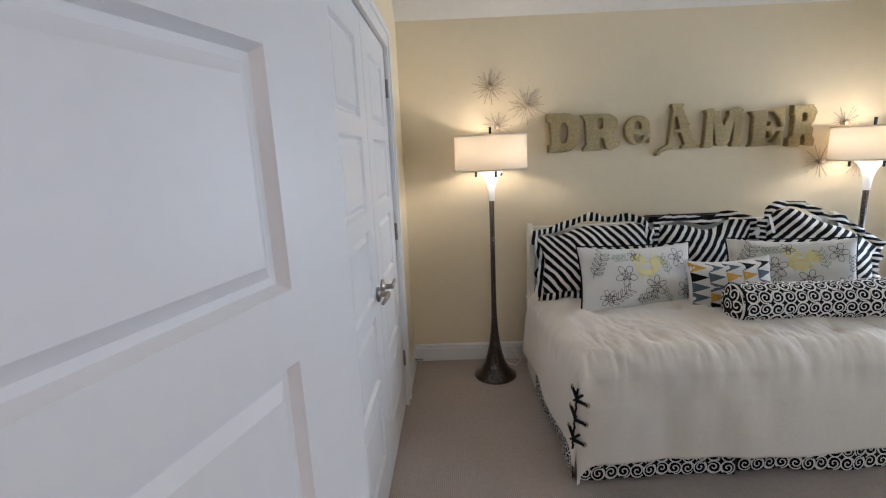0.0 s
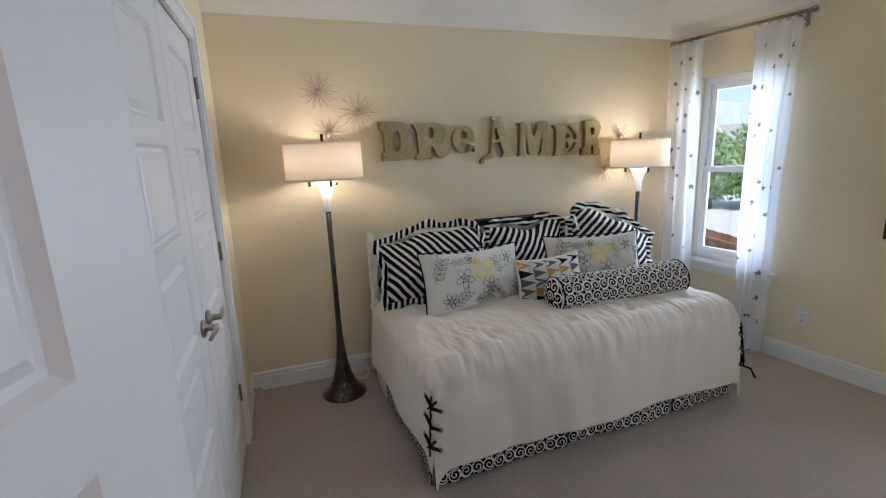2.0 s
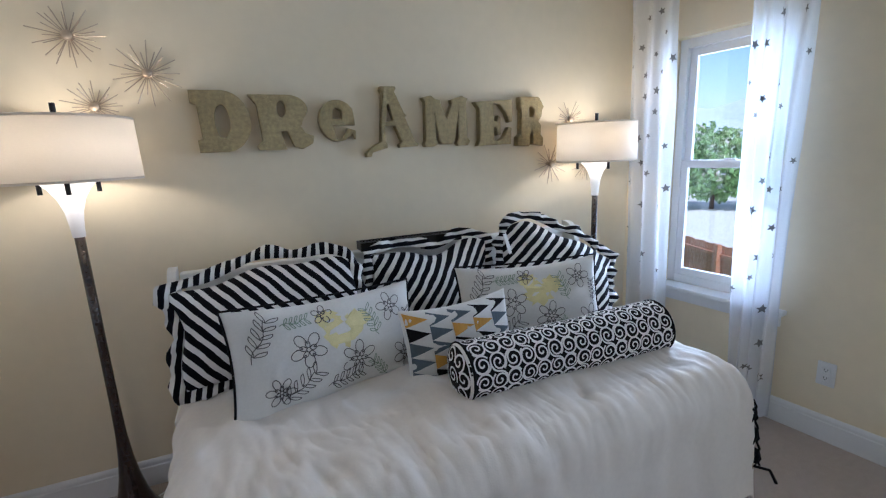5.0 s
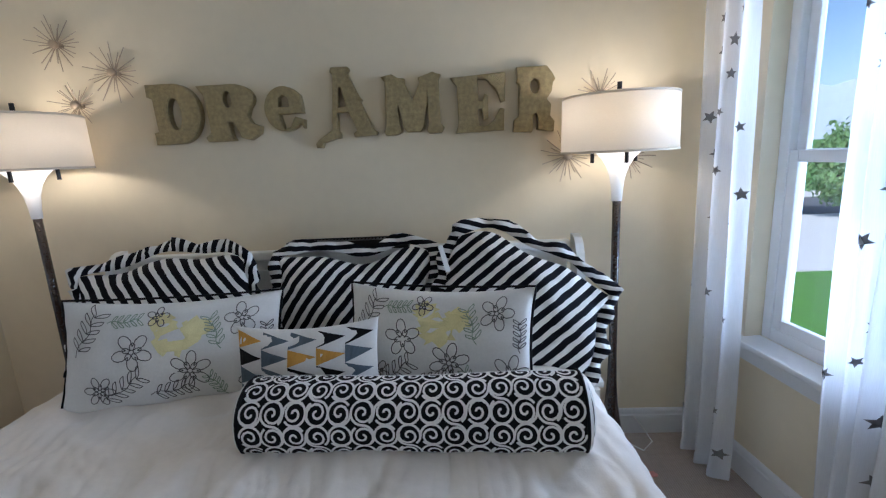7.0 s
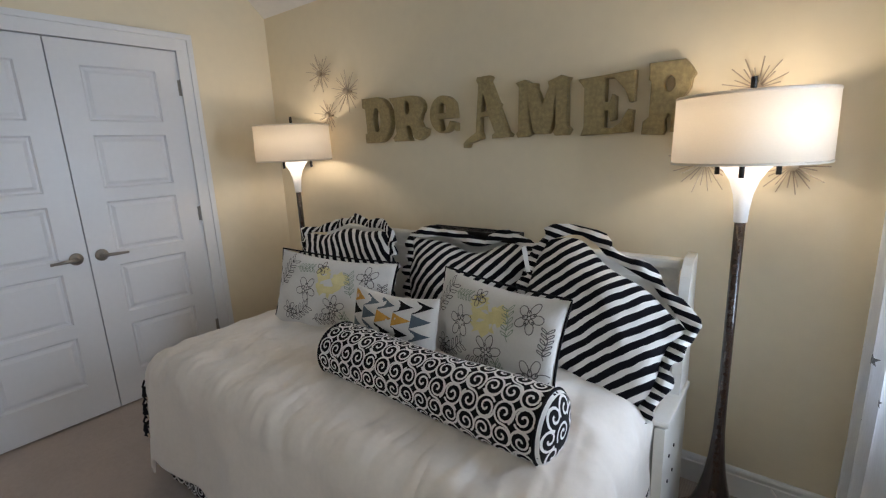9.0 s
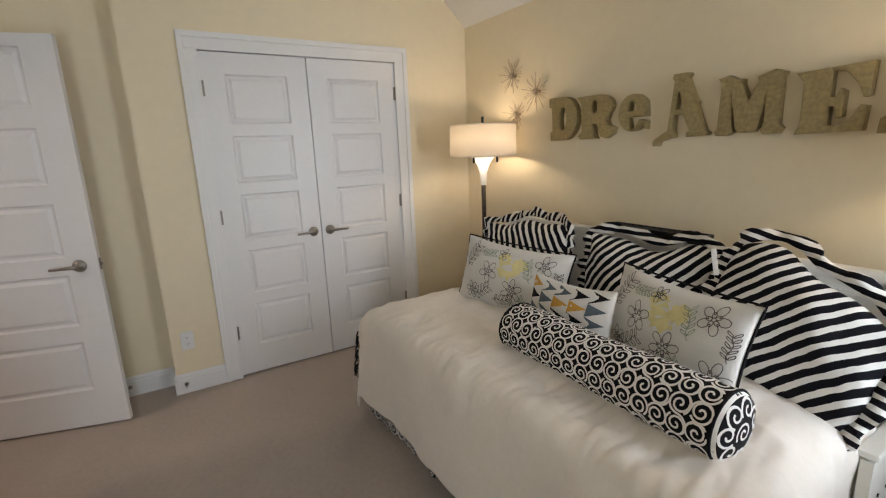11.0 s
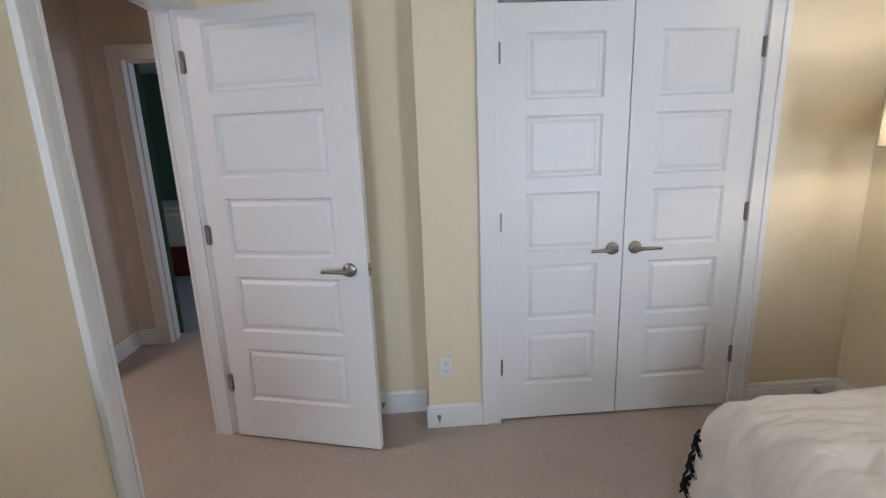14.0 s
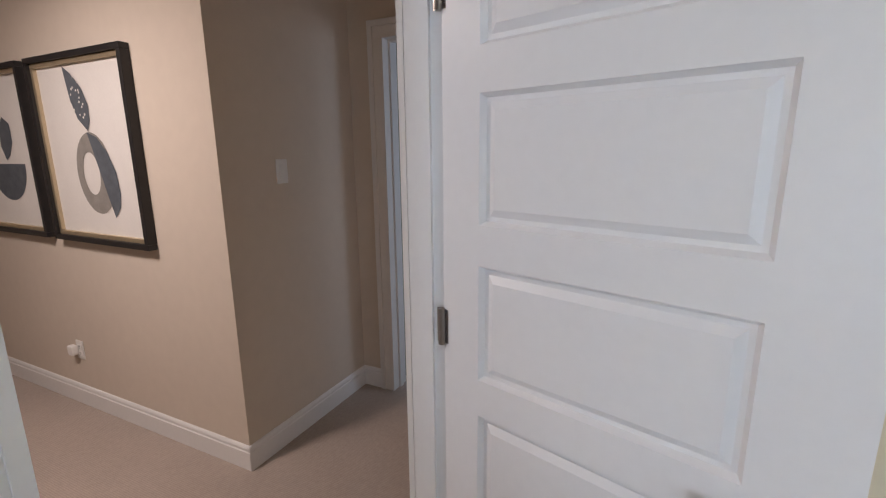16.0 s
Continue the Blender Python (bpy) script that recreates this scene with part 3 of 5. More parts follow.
def house(x, y, turn, label):
    ob = thing("house", Matrix.Translation((x, y, GZ)) @ Matrix.Rotation(radians(turn), 4, "Z"), label, "house")
    part("wall", box(-8, 8, -5, 5, 0, 2.9), M_STUCCO, ob, "beige stucco wall")
    roof = bmesh.new()
    eave = [roof.verts.new(p) for p in ((-8.6, -5.6, 2.85), (8.6, -5.6, 2.85), (8.6, 5.6, 2.85), (-8.6, 5.6, 2.85))]
    ridge = [roof.verts.new(p) for p in ((-3.4, 0, 6.2), (3.4, 0, 6.2))]
    for f in ((eave[0], eave[1], ridge[1], ridge[0]), (eave[1], eave[2], ridge[1]), (eave[2], eave[3], ridge[0], ridge[1]), (eave[3], eave[0], ridge[0]), eave[::-1]):
        roof.faces.new(f)
    top = part("roof", roof, M_ROOF, ob, "grey brown hipped shingle roof")
    gable = bmesh.new()
    g = [gable.verts.new(p) for p in ((-1.1, -2.6, 4.6), (1.1, -2.6, 4.6), (0, -2.6, 5.9), (-1.1, 0, 5.6), (1.1, 0, 5.6), (0, 0, 6.6))]
    for f in ((g[0], g[1], g[2]), (g[0], g[2], g[5], g[3]), (g[1], g[4], g[5], g[2])):
        gable.faces.new(f)
    part("gable", gable, M_STUCCO, top, "small roof gable")
    for k in (-5, 0, 5):
        w = part("window", box(k - 0.7, k + 0.7, -5.06, -5.0, 1.0, 2.3, 0.02), M_TRIM, ob, "white framed window")
        part("pane", box(k - 0.6, k + 0.6, -5.08, -5.062, 1.1, 2.2), M_ART1, w, "dark glass pane")
    return ob


house(46.5, 40.5, -42, "single storey beige house with a hipped roof beyond the trees")

# ---- doors ----


def panel_door(name, width, height, label, panels_x, handle_x, handle_side, lever, both=False, first=1.915, pitch=0.357, tall=0.285):
    """A five panel door; the origin is at the hinge edge's foot, x along its width, its front face at y = 0 looking to -y."""
    ob = new(name)
    bm = bmesh.new()
    t = 0.035
    x0, x1 = panels_x
    rows = [(first - pitch * k - tall, first - pitch * k) for k in range(5)]
    zs = [0.012] + [z for r in rows[::-1] for z in r] + [height]
    for fy, sgn in ((0.0, 1), (t, -1)):
        for i in range(len(zs) - 1):
            if i % 2 == 0:
                add_face(bm, 0, width, zs[i], zs[i + 1], fy)
            else:
                add_face(bm, 0, x0, zs[i], zs[i + 1], fy)
                add_face(bm, x1, width, zs[i], zs[i + 1], fy)
                ring = [(0.0, 0.0), (0.009, 0.014), (0.019, 0.014), (0.036, 0.004)]
                loops = []
                for inset, dep in ring:
                    y = fy + sgn * dep
                    loops.append([bm.verts.new((a, y, c)) for a, c in ((x0 + inset, zs[i] + inset), (x1 - inset, zs[i] + inset), (x1 - inset, zs[i + 1] - inset), (x0 + inset, zs[i + 1] - inset))])
                for p, q in zip(loops, loops[1:]):
                    for k in range(4):
                        bm.faces.new((p[k], p[(k + 1) % 4], q[(k + 1) % 4], q[k]))
                bm.faces.new(loops[-1])
    for a, b in (((0, 0), (0, 0)), ((width, 0), (width, 0))):
        bm.faces.new([bm.verts.new((a[0], y, z)) for y, z in ((0, 0.012), (t, 0.012), (t, height), (0, height))])
    for z in (0.012, height):
        bm.faces.new([bm.verts.new((x, y, z)) for x, y in ((0, 0), (width, 0), (width, t), (0, t))])
    bmesh.ops.remove_doubles(bm, verts=bm.verts[:], dist=0.0004)
    bmesh.ops.recalc_face_normals(bm, faces=bm.faces[:])
    part("leaf", bm, M_DOOR, ob)
    for side in ((-1, 1) if both else (-1,)):
        f = 0.0 if side < 0 else t
        h = part("handle", revolve([(0.0, 0.0), (0.030, 0.0), (0.033, 0.004), (0.031, 0.010), (0.022, 0.014), (0.012, 0.017), (0.011, 0.045), (0.013, 0.052), (0.0, 0.056)], 24), M_NICKEL, ob, "brushed nickel lever handle", True)
        hm = Matrix.Translation((handle_x, f, 0.915)) @ Matrix.Rotation(radians(90 if side < 0 else -90), 4, "X")
        h.matrix_basis = hm
        bm = bmesh.new()
        y = f + side * 0.046
        add_tube(bm, [(handle_x, y, 0.915), (handle_x + lever * 0.03, y + side * 0.003, 0.916), (handle_x + lever * 0.075, y, 0.914), (handle_x + lever * 0.118, y - side * 0.004, 0.912)], [0.010, 0.0095, 0.008, 0.007], 10)
        part("lever", bm, M_NICKEL, h, "", True).matrix_basis = hm.inverted()
    return tagged(ob, label, "door")


def add_face(bm, a, b, c, d, y):
    bm.faces.new([bm.verts.new(p) for p in ((a, y, c), (b, y, c), (b, y, d), (a, y, d))])


def hinge(parent, x, y, z):
    bm = bmesh.new()
    add_tube(bm, [(x, y, z - 0.047), (x, y, z + 0.047)], 0.0085, 8)
    add_box(bm, x - 0.018, x + 0.018, y + 0.004, y + 0.0065, z - 0.044, z + 0.044)
    part("hinge", bm, M_NICKEL, parent, "satin nickel butt hinge")


W2 = (CD1 - CD0) / 2
# both closet leaves look into the room (+x)
left = panel_door("closet_door", W2 - 0.004, 2.035, "white five panel closet door, closed, with a nickel lever", (0.132, W2 - 0.128), W2 - 0.058, -1, -1)
left.matrix_world = Matrix.Translation((NW.x - 0.004, CD0 + 0.001, 0)) @ Matrix.Rotation(radians(90), 4, "Z")
for z in (0.31, 1.07, 1.83):
    hinge(left, -0.002, -0.008, z)
right = panel_door("closet_door", W2 - 0.004, 2.035, "white five panel closet door, closed, with a nickel lever", (0.128, W2 - 0.132), 0.056, -1, 1)
right.matrix_world = Matrix.Translation((NW.x - 0.004, CD0 + W2 + 0.003, 0)) @ Matrix.Rotation(radians(90), 4, "Z")
for z in (0.31, 1.07, 1.83):
    hinge(right, W2 - 0.002, -0.008, z)
for ob in (left, right):
    ob["group"] = "pair of closet doors"

DW = 0.776
entry = panel_door("bedroom_door", DW, 2.035, "white five panel bedroom door standing open", (0.103, 0.634), 0.692, -1, -1, both=True, first=1.977, pitch=0.3695, tall=0.277)
entry.matrix_world = Matrix.Translation((0.030, 0.559, 0)) @ Matrix.Rotation(radians(74.2), 4, "Z")
for z in (0.31, 1.07, 1.83):
    hinge(entry, -0.006, -0.004, z)
part("latch_plate", box(DW - 0.001, DW + 0.002, 0.006, 0.029, 0.885, 0.945), M_NICKEL, entry, "nickel latch plate")
part("latch_bolt", box(DW + 0.001, DW + 0.011, 0.012, 0.023, 0.906, 0.924, 0.003), M_NICKEL, entry, "nickel latch bolt")


def strike(name, m):
    ob = part(name, box(-0.011, 0.011, -0.001, 0.002, -0.03, 0.03, 0.001), M_NICKEL)
    ob.matrix_world = m
    return tagged(ob, "nickel strike plate on the white door jamb", "strike plate")


strike("strike_plate", Matrix.Translation((DX1 - 0.003, SY - 0.025, 0.915)) @ Matrix.Rotation(radians(90), 4, "Z"))


def door_stop(m, label):
    ob = new("door_stop")
    bm = revolve([(0.0, 0.0), (0.012, 0.0), (0.012, 0.006), (0.005, 0.009), (0.0045, 0.055), (0.0, 0.056)], 12)
    part("spring", bm, M_NICKEL, ob, "", True)
    part("tip", revolve([(0.0, 0.054), (0.007, 0.054), (0.008, 0.06), (0.007, 0.068), (0.0, 0.069)], 12), M_PLASTIC, ob, "white rubber tip", True)
    ob.matrix_world = m
    return tagged(ob, label, "door stop")


Ry = Matrix.Rotation(radians(90), 4, "Y")
door_stop(Matrix.Translation((NW.x + 0.0145, 1.60, 0.062)) @ Ry, "small nickel door stop screwed to the baseboard")
door_stop(Matrix.Translation((RX + 0.0145, 1.30, 0.062)) @ Ry, "small nickel door stop behind the open door")
door_stop(Matrix.Translation((NW.x + 0.0145, 3.66, 0.062)) @ Ry, "small nickel door stop near the corner")


def outlet(m, label, switch=False):
    ob = new("light_switch" if switch else "wall_outlet")
    part("cover_plate", box(-0.036, 0.036, -0.006, 0, -0.058, 0.058, 0.004), M_PLASTIC, ob)
    if switch:
        part("rocker", box(-0.017, 0.017, -0.010, -0.004, -0.034, 0.034, 0.002), M_PLASTIC, ob)
    else:
        for z in (-0.02, 0.02):
            s = part("socket", box(-0.016, 0.016, -0.0085, -0.005, z - 0.014, z + 0.014, 0.004), M_PLASTIC, ob)
            for x in (-0.006, 0.006):
                part("slot", box(x - 0.0012, x + 0.0012, -0.0092, -0.008, z - 0.002, z + 0.007), M_SLOT, s)
            part("slot", box(-0.002, 0.002, -0.0092, -0.008, z - 0.009, z - 0.005), M_SLOT, s)
    ob.matrix_world = m
    return tagged(ob, label, "light switch" if switch else "outlet")


outlet(Matrix.Translation((NW.x, 1.643, 0.336)) @ Matrix.Rotation(radians(90), 4, "Z"), "white double outlet on the yellow wall beside the closet")
outlet(Matrix.Translation(east(1.13, 0.33)) @ Matrix.Rotation(radians(E_TURN), 4, "Z"), "white double outlet below the window wall's sign")
outlet(Matrix.Translation((-0.695, HY, 1.40)) @ Matrix.Rotation(radians(180), 4, "Z"), "white rocker light switch on the hall wall", True)
plug = outlet(Matrix.Translation((HX, -2.02, 0.36)) @ Matrix.Rotation(radians(90), 4, "Z"), "white hall outlet with a plugged in night light")
part("night_light", box(-0.062, -0.008, -0.045, -0.008, -0.03, 0.03, 0.012), M_PLASTIC, plug, "white plug-in night light")

# ---- lamps ----


def floor_lamp(x, y, turn, cord, R, tall):
    ob = thing("floor_lamp", Matrix.Translation((x, y, 0)) @ Matrix.Rotation(radians(turn), 4, "Z") @ Matrix.Diagonal((1, 1, tall, 1)), "dark bronze trumpet-foot floor lamp with a lit white drum shade", "floor lamp", "pair of floor lamps")
    prof = [(0.0, 0.0), (0.135, 0.0), (0.142, 0.006), (0.140, 0.014), (0.118, 0.032), (0.092, 0.062), (0.070, 0.105), (0.051, 0.165), (0.036, 0.24), (0.026, 0.32), (0.019, 0.42), (0.0165, 0.55), (0.0155, 0.8), (0.0155, 1.205), (0.0, 1.206)]
    part("stand", revolve(prof, 40), M_BRONZE, ob, "glossy dark bronze trumpet stand", True)
    part("diffuser", revolve([(0.019, 1.20), (0.021, 1.24), (0.027, 1.29), (0.040, 1.335), (0.060, 1.37), (0.078, 1.388), (0.088, 1.396), (0.085, 1.396), (0.058, 1.372), (0.036, 1.335), (0.022, 1.29), (0.016, 1.24)], 36), M_FROST, ob, "frosted white glass cone", True)
    shade = part("shade", revolve([(R - 0.009, 1.605), (R - 0.004, 1.605), (R, 1.395), (R - 0.005, 1.395), (R - 0.009, 1.605)], 64), M_SHADE, ob, "white linen drum shade", True)
    for z in (1.397, 1.600):
        part("trim_band", revolve([(R - 0.0035 + 0.004 * (1.605 - z) / 0.21, z - 0.004), (R - 0.002 + 0.004 * (1.605 - z) / 0.21, z), (R - 0.0035 + 0.004 * (1.605 - z) / 0.21, z + 0.004), (R - 0.006, z), (R - 0.0035 + 0.004 * (1.605 - z) / 0.21, z - 0.004)], 64), M_SHADE, shade, "", True)
    part("finial", tube([(0, 0, 1.58), (0, 0, 1.655)], 0.0085, 12), M_BLACKM, ob, "black finial rod")
    for a in (35, 155, 275):
        c, s = math.cos(radians(a)), math.sin(radians(a))
        part("pin", tube([(c * 0.095, s * 0.095, 1.352), (c * 0.095, s * 0.095, 1.41)], 0.0075, 10), M_BLACKM, ob, "black support pin")
    bm = bmesh.new()
    for a in (0, 120, 240):
        add_tube(bm, [(0, 0, 1.59), ((R - 0.007) * math.cos(radians(a)), (R - 0.007) * math.sin(radians(a)), 1.595)], 0.003, 6)
    part("spider", bm, M_BLACKM, ob)
    bulb = revolve([(0.0, 1.43), (0.014, 1.435), (0.028, 1.455), (0.033, 1.48), (0.028, 1.505), (0.016, 1.52), (0.0, 1.525)], 20)
    b = part("bulb", bulb, glow("lit_bulb", (1.0, 0.80, 0.52), 9.0), ob, "lit warm bulb", True)
    b.visible_shadow = False
    bm = bmesh.new()
    add_tube(bm, [(cord * 0.02, 0.10, 0.02), (cord * 0.10, 0.16, 0.008), (cord * 0.17, 0.10, 0.006), (cord * 0.22, 0.15, 0.02), (cord * 0.19, 0.2, 0.06), (cord * 0.15, 0.2, 0.12)], 0.0035, 6)
    part("cord", bm, M_PLASTIC, ob, "thin white power cord", True)
    lamp("lamp_bulb_light", "POINT", Matrix.Translation((x, y, 1.46)), 3.5, (1.0, 0.81, 0.58), radius=0.035)
    lamp("lamp_diffuser_light", "POINT", Matrix.Translation((x, y, 1.348)), 0.14, (1.0, 0.82, 0.60), radius=0.02)
    return ob


floor_lamp(0.632, 3.515, 8, 1, 0.222, 0.985)
floor_lamp(2.940, 3.540, -5, 1, 0.208, 0.957)

# ---- wall letters ----


def arc(cx, cz, rx, rz, a0, a1, n):
    return [(cx + rx * math.cos(radians(a0 + (a1 - a0) * k / n)), cz + rz * math.sin(radians(a0 + (a1 - a0) * k / n))) for k in range(n + 1)]


D_OUT = [(0.0, 1.0), (0.0, 0.80), (0.10, 0.76), (0.13, 0.22), (0.05, 0.20), (0.06, 0.0)] + arc(0.52, 0.5, 0.48, 0.5, -85, 85, 14)
D_IN = arc(0.50, 0.50, 0.13, 0.27, 0, 350, 14)
R_OUT = [(0.0, 1.0), (0.12, 0.82), (0.16, 0.18), (0.06, 0.08), (0.10, 0.0), (0.54, 0.0), (0.50, 0.10), (0.47, 0.34), (0.56, 0.34), (0.66, 0.05), (0.80, 0.0), (0.97, 0.10), (1.0, 0.24), (0.86, 0.30), (0.80, 0.42)] + arc(0.60, 0.74, 0.33, 0.26, -40, 90, 8)
R_IN = arc(0.50, 0.74, 0.07, 0.15, 0, 340, 10)
E_LOW = [(0.98, 0.46), (0.98, 0.58), (0.94, 0.82)] + arc(0.52, 0.56, 0.50, 0.44, 40, 320, 20) + [(0.98, 0.16), (1.0, 0.34), (0.78, 0.40), (0.64, 0.20), (0.46, 0.16), (0.38, 0.46)]
E_LOW_IN = [(0.38, 0.60), (0.66, 0.60), (0.64, 0.76), (0.50, 0.84), (0.40, 0.78)]
A_OUT = [(0.34, 1.0), (0.32, 0.95), (0.36, 0.90), (0.28, 0.22), (0.16, 0.16), (0.06, 0.11), (0.0, 0.06), (0.01, 0.0), (0.09, 0.0), (0.12, 0.06), (0.28, 0.10), (0.40, 0.12), (0.40, 0.18), (0.37, 0.22), (0.38, 0.44), (0.56, 0.44), (0.68, 0.20), (0.62, 0.17), (0.63, 0.12), (0.98, 0.13), (1.0, 0.17), (0.93, 0.21), (0.76, 0.56), (0.79, 0.59), (0.74, 0.63), (0.58, 0.93), (0.62, 0.97), (0.60, 1.0)]
A_IN = [(0.40, 0.50), (0.43, 0.74), (0.46, 0.76), (0.54, 0.52)]
M_OUT = [(0.0, 0.96), (0.06, 0.88), (0.04, 0.12), (0.0, 0.07), (0.03, 0.0), (0.20, 0.0), (0.30, 0.05), (0.26, 0.16), (0.25, 0.52), (0.33, 0.10), (0.38, 0.04), (0.60, 0.04), (0.66, 0.12), (0.74, 0.55), (0.74, 0.15), (0.70, 0.06), (0.74, 0.0), (0.94, 0.0), (1.0, 0.09), (0.94, 0.16), (0.93, 0.86), (0.97, 0.95), (0.90, 0.97), (0.84, 1.0), (0.72, 0.96), (0.60, 0.92), (0.62, 0.84), (0.50, 0.56), (0.38, 0.84), (0.38, 0.92), (0.28, 0.93), (0.18, 1.0), (0.08, 0.98)]
E_OUT_L = [(0.0, 0.95), (0.12, 0.80), (0.12, 0.14), (0.06, 0.0), (0.96, 0.02), (0.98, 0.38), (0.90, 0.40), (0.78, 0.20), (0.64, 0.10), (0.50, 0.12), (0.50, 0.40), (0.56, 0.40), (0.60, 0.22), (0.68, 0.24), (0.68, 0.62), (0.62, 0.66), (0.58, 0.54), (0.50, 0.54), (0.50, 0.92), (0.66, 0.90), (0.84, 0.70), (0.92, 0.50), (0.99, 0.52), (1.0, 1.0)]
R2_OUT = [(0.10, 1.0), (0.12, 0.84), (0.10, 0.78), (0.16, 0.74), (0.14, 0.26), (0.02, 0.20), (0.0, 0.02), (0.44, 0.0), (0.48, 0.06), (0.46, 0.22), (0.54, 0.30), (0.60, 0.22), (0.58, 0.04), (0.96, 0.0), (0.98, 0.16), (0.88, 0.24), (0.90, 0.42), (0.80, 0.50), (0.92, 0.62), (0.94, 0.74), (1.0, 0.80), (0.92, 0.90), (0.80, 1.0)]
R2_IN = arc(0.52, 0.70, 0.11, 0.11, 0, 340, 12)


def letter(name, out, holes, x0, x1, z0, z1, glyph):
    sc = lambda pts: [(x * (x1 - x0), z * (z1 - z0)) for x, z in pts]
    bm = prism(sc(out), 0.042, [sc(h) for h in holes])
    sharp = [e for e in bm.edges if len(e.link_faces) == 2 and e.calc_face_angle() > 1.0 and all(abs(v.co.y) < 1e-5 for v in e.verts)]
    bmesh.ops.bevel(bm, geom=sharp, offset=0.004, segments=2, affect="EDGES")
    ob = part(name, bm, M_GOLD)
    ob.location = (x0, 3.78 - 0.043, z0)
    return tagged(ob, "gold glitter wooden letter %s hung on the wall" % glyph, "letter", "gold letters spelling DReAMER")


letter("letter_d", D_OUT, [D_IN], 1.018, 1.242, 1.456, 1.706, "D")
letter("letter_r", R_OUT, [R_IN], 1.237, 1.498, 1.457, 1.690, "R")
letter("letter_e_small", E_LOW, [E_LOW_IN], 1.520, 1.690, 1.460, 1.670, "e")
letter("letter_a", A_OUT, [A_IN], 1.731, 2.000, 1.408, 1.731, "A")
letter("letter_m", M_OUT, [], 2.028, 2.286, 1.445, 1.691, "M")
letter("letter_e", E_OUT_L, [], 2.316, 2.542, 1.439, 1.674, "E")
letter("letter_r", R2_OUT, [R2_IN], 2.572, 2.746, 1.428, 1.689, "R")


def starburst(x, z, r, seed):
    rnd = random.Random(seed)
    ob = thing("starburst_ornament", Matrix.Translation((x, 3.78, z)), "champagne metal starburst ornament on the wall", "wall ornament", "starburst ornaments")
    hub = revolve([(0.0, 0.0), (0.010, 0.0), (0.012, 0.03), (0.017, 0.036), (0.017, 0.05), (0.015, 0.053), (0.0, 0.054)], 20)
    part("hub", hub, M_WIRE, ob, "round bronze hub", True).matrix_basis = Matrix.Rotation(radians(90), 4, "X")
    spoke = None
    n = 26
    for k in range(n):
        a = 2 * math.pi * k / n + rnd.uniform(-0.06, 0.06)
        length = r * (1.0 if k % 2 == 0 else 0.72) * rnd.uniform(0.9, 1.05)
        lift = -0.03 - (0.045 if k % 3 == 0 else 0.0) * rnd.uniform(0.4, 1.0)
        part("spoke", tube([(0.016 * math.cos(a), -0.03, 0.016 * math.sin(a)), (length * math.cos(a), lift, length * math.sin(a))], 0.0019, 5), M_WIRE, ob)
    return ob


for i, (x, z, r) in enumerate(((0.658, 1.890, 0.115), (0.889, 1.765, 0.12), (0.700, 1.640, 0.10), (2.797, 1.325, 0.115), (3.050, 1.310, 0.10), (2.93, 1.565, 0.10))):
    starburst(x, z, r, 40 + i)

# ---- window ----


def window(name, s0, s1):
    m = Matrix.Translation(east(0, 0)) @ Matrix.Rotation(radians(E_TURN), 4, "Z")
    ob = new(name)
    ob.matrix_world = m
    z0, z1 = WIN_Z0, WIN_Z1
    g = 0.10
    bm = bmesh.new()
    for a, b, c, d in ((s0, s0 + 0.045, z0, z1), (s1 - 0.045, s1, z0, z1), (s0 + 0.045, s1 - 0.045, z0, z0 + 0.05), (s0 + 0.045, s1 - 0.045, z1 - 0.05, z1)):
        add_box(bm, a, b, g - 0.03, g + 0.05, c, d, 0.005)
    part("window_frame", bm, M_TRIM, ob, "white vinyl window frame")
    zm = 1.285
    for name, a, b, off in (("upper_sash", zm - 0.015, z1 - 0.05, 0.012), ("lower_sash", z0 + 0.05, zm + 0.025, -0.014)):
        bm = bmesh.new()
        y0, y1 = g + off - 0.012, g + off + 0.012
        for p, q, c, d in ((s0 + 0.045, s0 + 0.085, a, b), (s1 - 0.085, s1 - 0.045, a, b), (s0 + 0.085, s1 - 0.085, a, a + 0.042), (s0 + 0.085, s1 - 0.085, b - 0.042, b)):
            add_box(bm, p, q, y0, y1, c, d, 0.004)
        sash = part(name, bm, M_TRIM, ob, "white vinyl sash")
        pane = part("pane", box(s0 + 0.083, s1 - 0.083, g + off - 0.002, g + off + 0.002, a + 0.04, b - 0.04), M_GLASS, sash, "clear glass pane")
        pane.visible_shadow = False
    part("sash_lock", box((s0 + s1) / 2 - 0.03, (s0 + s1) / 2 + 0.03, g - 0.045, g - 0.026, zm + 0.024, zm + 0.036, 0.004), M_PLASTIC, ob)
    part("window_sill", box(s0 - 0.04, s1 + 0.04, -0.045, g - 0.03, z0 - 0.022, z0 + 0.002, 0.007), M_TRIM, ob, "white painted sill board")
    part("apron", box(s0 - 0.02, s1 + 0.02, -0.015, 0.0, z0 - 0.085, z0 - 0.022, 0.004), M_TRIM, ob, "white painted apron board")
    return structure(ob, "white double hung window with a painted sill", "window")


window("window_1", WIN_S0, WIN_S1)
# added and unseen: dresses the opening that the fill lamp shines through
window("added_window", ADDED_WIN_S0, ADDED_WIN_S1)


